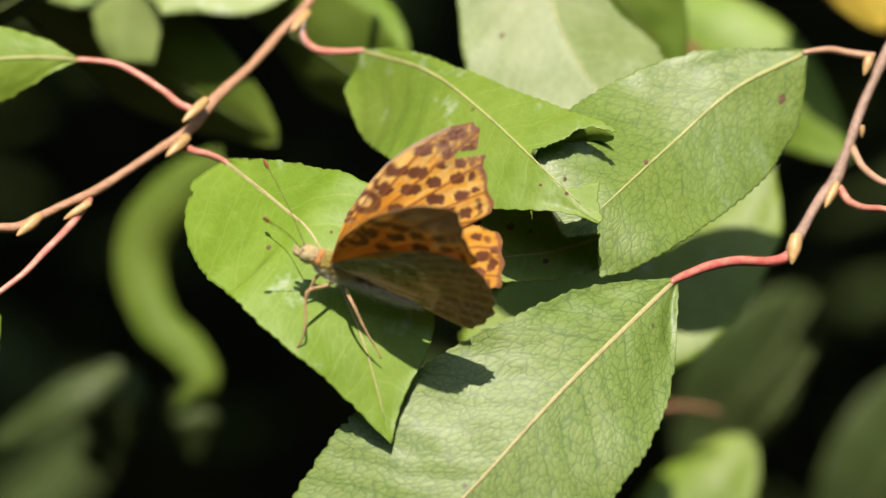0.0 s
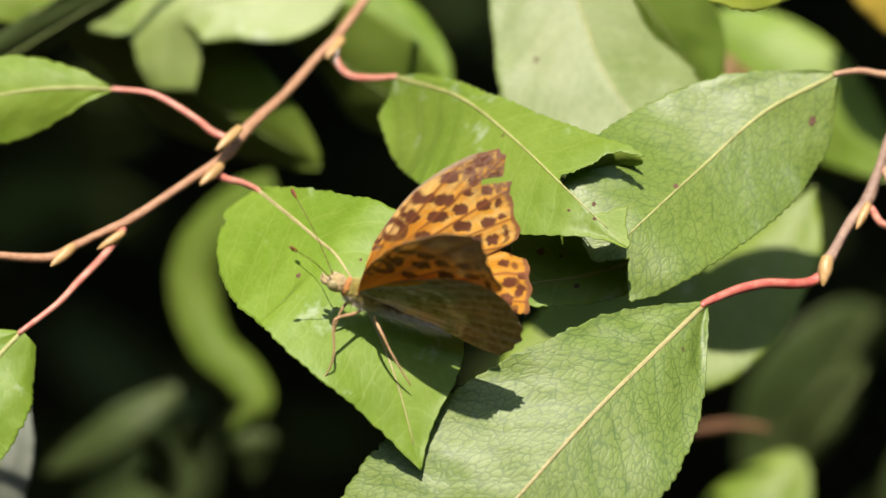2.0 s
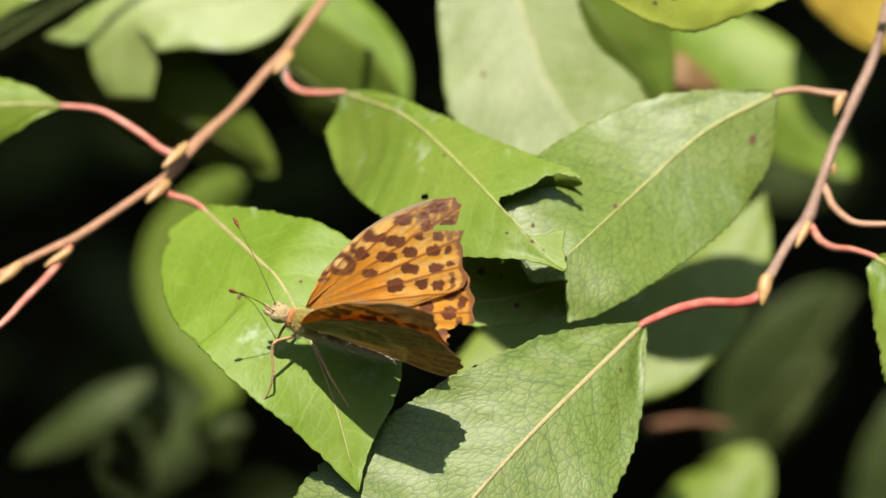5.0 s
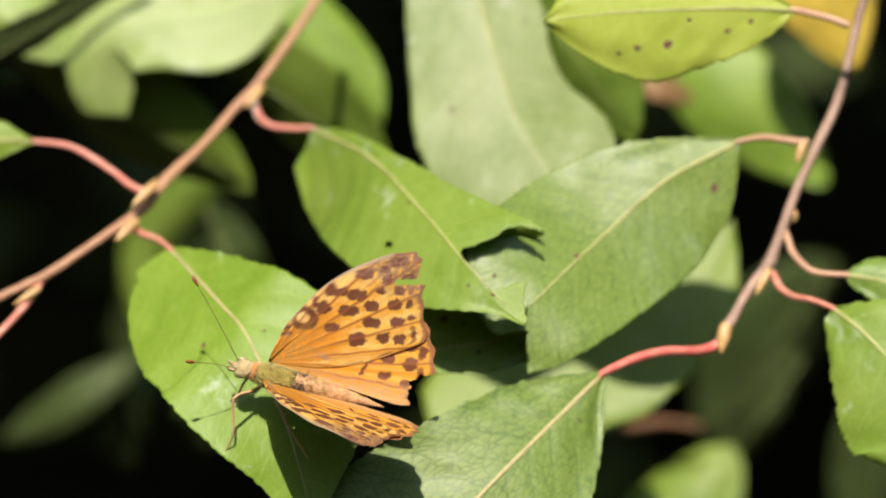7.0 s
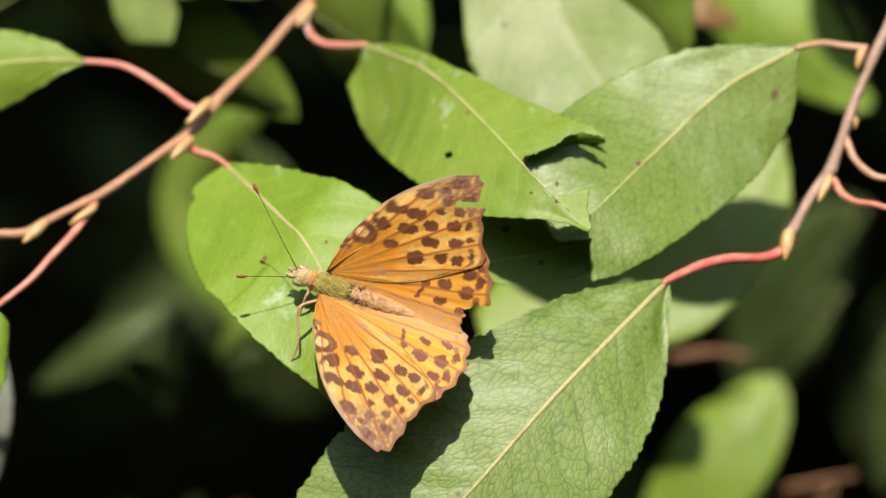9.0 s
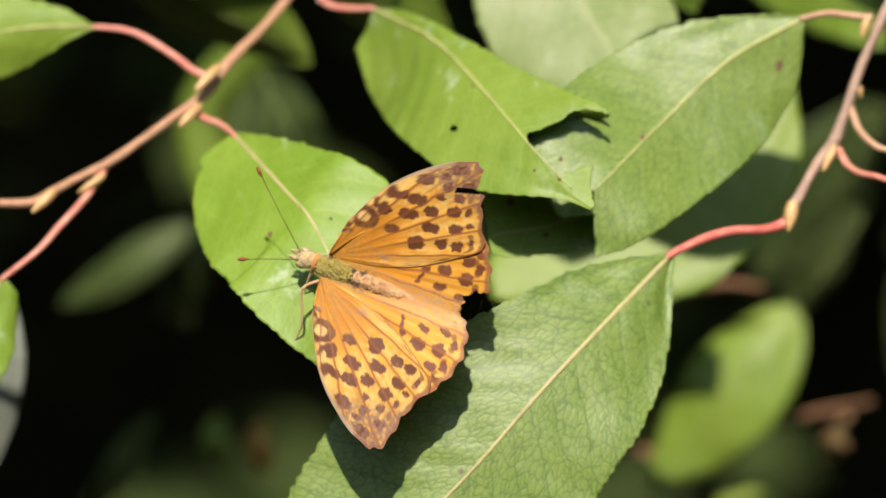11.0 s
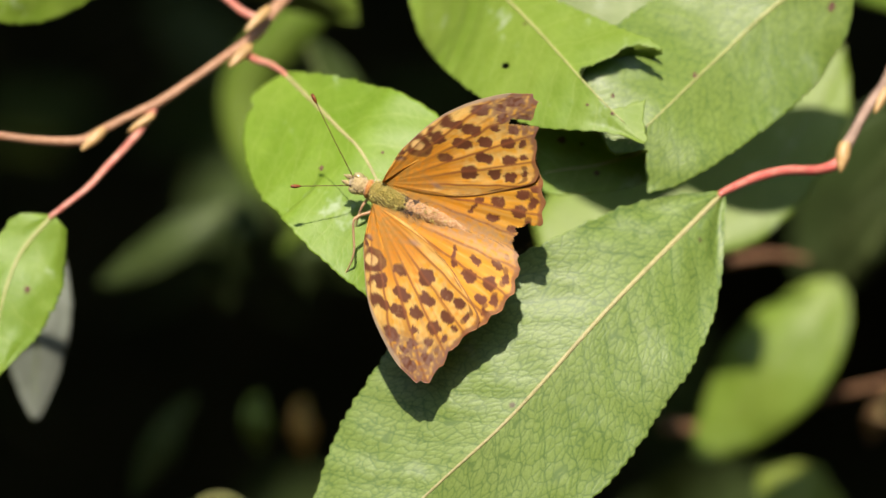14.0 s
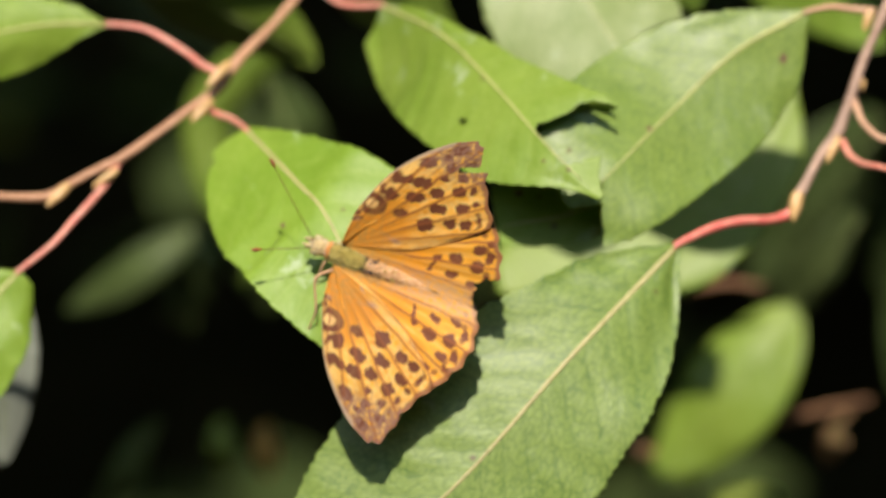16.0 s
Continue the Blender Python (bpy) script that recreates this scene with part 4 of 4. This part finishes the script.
    top = lerp(top, (0.30, 0.10, 0.035), 0.85 * line)
    if kind == "fore":
        tipp = clamp((y - 16.6 - 0.25 * (x + 22)) / 4.0) * clamp(0.72 + 1.5 * n2)
        top = lerp(top, (0.30, 0.17, 0.12), 0.85 * tipp)
        top = lerp(top, (0.40, 0.27, 0.20), 0.75 * clamp(1.3 - abs(y - 4.2 - 0.33 * (x + 7.5)) / 0.6) * clamp((rho - 0.25) * 6) * clamp((0.62 - rho) * 6))
        if lead:
            top = lerp(top, (0.50, 0.39, 0.26), 0.9 * clamp((2.4 - near) / 1.2))
    else:
        top = lerp(top, (0.56, 0.36, 0.20), 0.75 * clamp((1.5 - y) / 3.0) * clamp(0.7 + n2))
    top = lerp(top, (0.47, 0.28, 0.06), 0.85 * clamp((0.46 - rho) / 0.30) * clamp(0.75 + n2))
    fan = abs((ang * 9.5 + 0.15 * n1) % 1.0 - 0.5)
    between = clamp(((0.36 - vein) if kind == "fore" else (0.34 - fan)) / 0.10)          # 1 between two veins
    if kind == "fore":
        under = lerp((0.86, 0.42, 0.05), (0.90, 0.60, 0.20), clamp((rho - 0.35) * 1.5))
        under = lerp(under, (0.20, 0.09, 0.04), 0.8 * mark)
        tip = clamp((y - 14.5 - 0.2 * (x + 20) + 1.5 * n1) / 4)
        under = lerp(under, (0.50, 0.42, 0.30), 0.85 * tip)
        dash = clamp(1 - abs(near - 6.5 - 2 * n1) / 2.2) * between
        under = lerp(under, (0.82, 0.74, 0.50), 0.8 * dash * clamp((y - 9) / 4))
        under = lerp(under, (0.34, 0.24, 0.15), 0.6 * line + 0.5 * edge)
    else:
        under = lerp((0.32, 0.37, 0.15), (0.54, 0.58, 0.36), 0.45 + 1.5 * n1)
        under = lerp(under, (0.10, 0.11, 0.04), 0.7 * clamp(2.2 * n3 - 0.1) * clamp((0.66 - rho) * 6))
        # rust-brown outer third with olive dashes between the veins
        rim = lerp((0.46, 0.31, 0.17), (0.24, 0.17, 0.08), clamp(0.5 + 1.3 * n3))
        rim = lerp(rim, (0.56, 0.50, 0.24), 0.8 * between * clamp(1 - abs(near - 6.5 - 3 * n1) / 1.5))
        rim = lerp(rim, (0.44, 0.34, 0.20), 0.6 * clamp((2.2 - near) / 0.8) * clamp(0.5 + 1.4 * n2))
        rim = lerp(rim, (0.62, 0.52, 0.40), 0.8 * (1 - between) * clamp(0.75 + n2))
        under = lerp(under, rim, 0.9 * clamp((rho - 0.60 + 0.14 * n1) * 7))
        # silvery streaks across the middle and near the root
        silver = (0.80, 0.82, 0.58)
        mid = clamp(1.4 - abs(rho - 0.60 + 0.22 * (ang - 0.35) + 0.05 * n1) / 0.030) * clamp(0.8 + 1.2 * n2)
        root = clamp(1.3 - abs(rho - 0.40 + 0.10 * n1) / 0.035) * clamp((ang - 0.34) * 8) * clamp(0.8 + 1.6 * n3)
        under = lerp(under, silver, 0.85 * max(mid, root))
        # pale grey wash along the inner margin
        under = lerp(under, (0.80, 0.80, 0.74), 0.95 * clamp((0.20 + 0.08 * n1 - ang) * 9) * clamp((rho - 0.05) * 8) * clamp((0.64 + 0.1 * n2 - rho) * 9))
        under = lerp(under, (0.16, 0.14, 0.07), 0.5 * clamp(line * 1.3) * clamp((0.75 - rho) * 6))
    return top, under


def wing(kind, side, parent):
    """One wing in metres, hinge at its origin, x forward, y out of the body; the upper face looks to +z."""
    sg = 1 if side == "left" else -1
    outline = spline([(*p, 0) for p in (FORE if kind == "fore" else HIND)] + [(0, 0, 0)], 190)
    nr, na = 110, 190
    seed = 1.0 if side == "left" else 2.0
    verts, cols, faces = [], [], []
    thick = 0.05
    for layer in (1, -1):
        for i in range(nr):
            rho = (i / (nr - 1)) ** 0.8
            for j in range(na):
                o = outline[j]
                x, y = o.x * rho, o.y * rho
                if rho > 0.9:
                    g = 1 + 0.010 * (rho - 0.9) / 0.1 * (math.sin(j * 0.43) + noise.noise(Vector((j * 0.28, seed, 2)))) * (1 if j > 76 else 0.25)
                    x, y = x * g, y * g
                ang = math.atan2(y, -x)
                z = 0.9 * math.sin(rho * 2.4) * math.sin(max(0, ang) * 1.6) + 0.10 * rho * math.cos(ang * 39) + 0.5 * noise.noise(Vector((x * 0.08, y * 0.08, seed)))
                z += -0.12 if kind == "hind" else 0.0
                up, un = wing_colours(kind, x, y, rho, 1 if kind == "fore" and j < 63 else 0, seed)
                verts.append((x * MM, sg * y * MM, (z + thick * layer) * MM))
                cols.append((*(up if layer == 1 else un), 1.0))
    def torn(x, y):
        if side == "right" and kind == "fore":
            return abs(x + 25.0 - 0.1 * y) < 6.0 and abs((y - 21.6) + 0.25 * (x + 25)) < 0.55 and x < -20.5 or (x < -24.6 and 22.0 < y)
        if side == "right" and kind == "hind":
            return math.hypot(x + 32.0, y + 0.5) < 4.4 + 0.8 * noise.noise(Vector((x, y, 0))) or math.hypot(x + 33.0, y - 9.5) < 1.8 or (x < -16 and y > 13.4 + 0.3 * noise.noise(Vector((x, 3, 0))))
        if side == "left" and kind == "fore":
            return math.hypot(x + 27.6, y - 18.6) < 1.1
        return math.hypot(x + 32.5, y - 8.2) < 1.0
    half = nr * na
    for i in range(nr - 1):
        for j in range(na - 1):
            a = i * na + j
            vx, vy = verts[a][0] / MM, sg * verts[a][1] / MM
            if torn(vx, vy):
                continue
            q = (a, a + 1, a + na + 1, a + na)
            if sg < 0:
                q = q[::-1]
            q = q[::-1]
            faces.append(q)
            faces.append(tuple(half + k for k in q)[::-1])
    rimq = [(nr - 1) * na + j for j in range(na)]
    for j in range(na - 1):
        faces.append((rimq[j], rimq[j + 1], half + rimq[j + 1], half + rimq[j]))
    ob = mesh_object("forewing" if kind == "fore" else "hindwing", verts, faces, WING if kind == "fore" else WING_HIND, parent,
                     "orange wing with dark brown spots and frayed rim" if kind == "fore" else "orange hindwing, silvery green beneath")
    at = ob.data.color_attributes.new("scales", "FLOAT_COLOR", "POINT")
    at.data.foreach_set("color", np.array(cols, dtype=np.float32).ravel())
    return ob


def ellipsoid(name, c, r, mat, parent, label="", seg=28, rings=18, lump=0.06, seed=0.0, taper=0.0):
    verts, faces = [], []
    for i in range(rings + 1):
        th = math.pi * i / rings
        for j in range(seg):
            ph = 2 * math.pi * j / seg
            d = Vector((math.cos(th), math.sin(th) * math.cos(ph), math.sin(th) * math.sin(ph)))
            g = 1 + lump * noise.noise(d * 4 + Vector((seed, 0, 0)))
            tp = 1 + taper * d.x
            verts.append((MM * (c[0] + r[0] * d.x * g), MM * (c[1] + r[1] * d.y * g * tp), MM * (c[2] + r[2] * d.z * g * tp)))
    for i in range(rings):
        for j in range(seg):
            k = (j + 1) % seg
            faces.append((i * seg + j, (i + 1) * seg + j, (i + 1) * seg + k, i * seg + k))
    return mesh_object(name, verts, faces, mat, parent, label)


def mm_tube(name, pts, radii, mat, parent, n=20, sides=8, label="", lumps=0.0):
    ob = tube(name, pts, radii, mat, parent, label, n=n, sides=sides, lumps=lumps)
    ob.data.transform(Matrix.Scale(MM, 4))
    return ob


def butterfly():
    root = thing("butterfly", "worn orange fritillary butterfly with dark brown spots on a leaf", "butterfly")
    thorax = ellipsoid("thorax", (0.5, 0, 0), (5.0, 2.4, 2.5), FUR, root, "furry olive-brown thorax", lump=0.16)
    ellipsoid("breast", (0.8, 0, -1.0), (4.4, 2.2, 2.4), BELLY, thorax, "pale grey fur of the underside", lump=0.15, seed=3)
    ellipsoid("collar", (4.6, 0, 0.2), (0.8, 1.9, 1.9), COLLAR, thorax, "rusty orange collar", lump=0.2, seed=8)
    ellipsoid("waist", (-4.6, 0, 0.6), (2.6, 2.0, 1.4), DARKFUR, thorax, "blackish tuft of hair", lump=0.3, seed=6)
    verts, faces = [], []
    nr, ns = 90, 20
    for i in range(nr):
        f = i / (nr - 1)
        r = 2.3 * math.sin(math.pi * min(1, 0.28 + 0.74 * f)) ** 0.8 * (1 - 0.35 * f) * (1 + 0.05 * math.sin(f * 2 * math.pi * 8))
        for j in range(ns):
            an = 2 * math.pi * j / ns
            verts.append(((-3.5 - 18.5 * f) * MM, r * 0.9 * math.cos(an) * MM, (0.15 - 0.6 * f * f + r * math.sin(an)) * MM))
    for i in range(nr - 1):
        for j in range(ns):
            k = (j + 1) % ns
            faces.append((i * ns + j, i * ns + k, (i + 1) * ns + k, (i + 1) * ns + j))
    abdomen = mesh_object("abdomen", verts, faces, ABDOMEN, root, "ringed beige-pink abdomen")
    ellipsoid("belly", (-9.5, 0, -0.9), (8.5, 2.25, 1.9), BELLY, abdomen, "pale grey fur beneath the abdomen", lump=0.12, seed=9)
    rng = random.Random(11)
    for nm, mat, num, cen, rad, lean, ln in (("hair_coat", HAIR, 900, (0.2, 0, 0.2), (5.2, 2.4, 2.4), (-1.2, 0.2, 0.1), 1.2),
                                             ("dark_hair_tuft", DARKFUR, 350, (-4.6, 0, 0.7), (2.8, 2.0, 1.5), (-1.0, 0.5, 0.1), 1.9),
                                             ("pale_hair_coat", PALEHAIR, 500, (0.6, 0, -1.1), (4.6, 2.1, 2.4), (-0.9, 0.3, -0.3), 1.5),
                                             ("belly_hair", PALEHAIR, 900, (-8.5, 0, -1.0), (9.0, 2.3, 2.0), (-1.4, 0.2, -0.2), 1.8),
                                             ("back_hair", HAIR, 260, (-8.0, 0, 0.4), (5.0, 1.9, 1.8), (-1.3, 0.2, 0.2), 1.5),
                                             ("head_hair", HAIR, 260, (6.6, 0, 0.1), (1.9, 1.7, 1.6), (0.3, 0.0, 0.6), 0.9)):
        hv, hf = [], []
        for _ in range(num):
            d = Vector((rng.gauss(0, 1), rng.gauss(0, 1), rng.gauss(0, 1))).normalized()
            p = Vector((cen[0] + rad[0] * d.x, cen[1] + rad[1] * d.y, cen[2] + rad[2] * d.z))
            w_ = (d + Vector((lean[0], math.copysign(lean[1], d.y), lean[2])) + Vector((rng.gauss(0, 0.3), rng.gauss(0, 0.3), rng.gauss(0, 0.3)))).normalized()
            side = w_.cross(d + Vector((0.01, 0.02, 0.03))).normalized() * 0.05
            q = p + w_ * ln * rng.uniform(0.5, 1.1)
            k = len(hv)
            hv += [(p - side) * MM, (p + side) * MM, q * MM, (p + d * 0.06) * MM]
            hf += [(k, k + 1, k + 2), (k, k + 2, k + 3), (k + 1, k + 3, k + 2)]
        tagged(mesh_object(nm, hv, hf, mat, root, smooth_faces=False), kind="stuff")
    head = ellipsoid("head", (6.6, 0, 0.1), (2.0, 1.9, 1.7), HEADFUR, root, "pale furry head", lump=0.15, seed=5)
    for s in (1, -1):
        ellipsoid("eye", (7.2, 1.45 * s, 0.25), (1.15, 0.75, 1.1), EYE, head, lump=0.0)
        mm_tube("palp", [(7.8, 0.5 * s, -0.5), (9.2, 0.6 * s, -0.2), (10.0, 0.6 * s, 0.7)], (0.4, 0.5, 0.12), HEADFUR, head, n=10)
    return root


insect = butterfly()
FL = wing("fore", "left", insect)
HL = wing("hind", "left", insect)
FR = wing("fore", "right", insect)
HR = wing("hind", "right", insect)

# seconds, place of the thorax, its turn (axis times angle), how far the left and right wings are raised, sweep of fore- and hindwings, further sweep of the left pair
FLUTTER = [
    (0, (-19.1, -3.5, 45.0), (0.308, 1.225, 2.545), 70, 54, 14.4, 1.5, 1, -2),
    (2.6, (-19.1, -3.5, 45.0), (0.308, 1.225, 2.545), 70, 54, 14.4, 1.5, 1, -2),
    (2.82, (-19.4, -3.3, 43.7), (0.132, 1.595, 2.290), 90, 79, 8.0, 2.6, 0, 0),
    (3.3, (-19.4, -3.3, 43.7), (0.132, 1.595, 2.290), 90, 79, 8.0, 2.6, 0, 0),
    (3.5, (-19.6, -4.0, 43.6), (0.254, 1.438, 2.522), 86, 63, 8.0, 4.6, 1, -3),
    (3.7, (-19.1, -3.5, 45.0), (0.308, 1.225, 2.545), 70, 54, 14.4, 1.5, 1, -2),
    (5.8, (-17.9, -4.8, 46.2), (0.252, 0.979, 2.685), 70, 43, 1.4, 8.5, 0, -4),
    (6, (-17.9, -4.8, 46.2), (0.252, 0.979, 2.685), 66, 41, 1.4, 8.5, 0, -4),
    (6.5, (-17.5, -3.7, 46.3), (0.253, 0.808, 2.769), 49, 35, 3.3, 5.9, 0, 0),
    (7, (-17.5, -4.4, 46.8), (0.140, 0.705, 2.806), 53, 24, 2.1, 3.8, 0, 0),
    (8, (-18.7, -3.3, 45.0), (-0.050, 0.402, 2.830), 37, 20, 0.5, 2.4, 0, 0),
    (9, (-18.9, -4.8, 43.7), (-0.094, 0.268, 2.777), 21, 18, 2.0, 0.9, 0, 0),
    (11.5, (-19.1, -5.4, 44.8), (-0.186, 0.252, 2.756), 8, 15, 2.9, 1.3, 0, 0),
    (12.5, (-19.1, -4.8, 44.4), (-0.108, 0.093, 2.738), 7, 14, 3.9, 1.7, 0, 0),
    (14, (-18.9, -4.5, 44.5), (-0.158, 0.080, 2.735), 4, 15, 3.7, 1.4, 0, 0),
    (15.5, (-19.0, -5.7, 45.3), (-0.177, 0.060, 2.735), 4, 14, 8.1, 2.4, 0, 0),
    (16, (-19.0, -5.1, 44.2), (-0.195, 0.125, 2.755), 4, 15, 7.9, 1.9, 0, 0),
]


def body_pose(row):
    t, pos, rv = row[:3]
    return Matrix.Translation(pos) @ Matrix.Rotation(Vector(rv).length, 4, Vector(rv).normalized())


LEGS = []


def leg_parts():
    inv = body_pose(FLUTTER[4]).inverted()
    for pts in (((-20.5, -6.0, 43), (-22.2, -7.0, 45), (-25.1, -7.7, 49), (-25.9, -9.3, 49), (-25.9, -14.5, 48), (-27.0, -17.6, 46.5), (-28.5, -19.9, 45.4)),
                ((-18.3, -7.6, 43), (-17.6, -9.2, 46), (-16.6, -11.2, 47), (-15.0, -14.6, 46.5), (-13.0, -18.2, 45), (-11.6, -20.7, 43.6)),
                ((-21.5, -3.5, 41), (-24.0, -5.4, 43.5), (-25.5, -8.5, 42), (-26.0, -10.5, 40.5))):
        P = [inv @ Vector(p) for p in pts]
        LEGS.append(mm_tube("leg", P, (0.36, 0.34, 0.30, 0.25, 0.21, 0.17, 0.12), LEG, insect, n=36, sides=8, label="jointed pinkish-tan leg"))


def antenna_parts():
    t, pos, rv, *_ = FLUTTER[-2]
    inv = (Matrix.Translation(pos) @ Matrix.Rotation(Vector(rv).length, 4, Vector(rv).normalized())).inverted()
    head = Vector((8.0, 0, 1.0))
    for off, s in (((-10.2, 0.3, 5.5), 1), ((-7.2, 15.6, 4.0), -1)):
        b = Vector((7.9, 0.7 * s, 1.1))
        e = b + (inv.to_3x3() @ Vector(off))
        mid = (b + e) / 2 + Vector((0, 0, 0.6))
        an = mm_tube("antenna", [b, mid, e], (0.10, 0.075, 0.075), DARK, insect, n=24, sides=6, label="thin dark antenna with a rust-red club")
        dv = (e - mid).normalized()
        mm_tube("club", [e - dv * 0.9, e + dv * 0.2, e + dv * 1.2], (0.14, 0.42, 0.25), CLUB, an, n=8, sides=8)


leg_parts()
antenna_parts()


def motions():
    body, fl, fr, hl, hr = [], [], [], [], []
    for t, pos, rv, dl, dr, sf, sh, lf, lh in FLUTTER:
        turn = Matrix.Rotation(Vector(rv).length, 4, Vector(rv).normalized())
        body.append((t, BOARD @ Matrix.Translation(Vector(pos) * MM) @ turn))
        for rows, s, d, sw in ((fl, 1, dl, sf + lf), (hl, 1, dl - 2, sh + lh), (fr, -1, dr, sf), (hr, -1, dr - 2, sh)):
            rows.append((t, pose(2.5 * MM, 2.2 * MM * s, 1.5 * MM, s * d, 0, 0) @ pose(0, 0, 0, 0, 0, -s * sw)))
    walk(insect, body)
    # the feet stay where they are while the body rolls
    still = body_pose(FLUTTER[4])
    for ob in LEGS:
        rows = []
        for row in FLUTTER:
            m = body_pose(row).inverted() @ still
            rows.append((row[0], Matrix.LocRotScale(m.translation * MM, m.to_quaternion(), None)))
        walk(ob, rows)
    for ob, rows in ((FL, fl), (HL, hl), (FR, fr), (HR, hr)):
        walk(ob, rows)


motions()
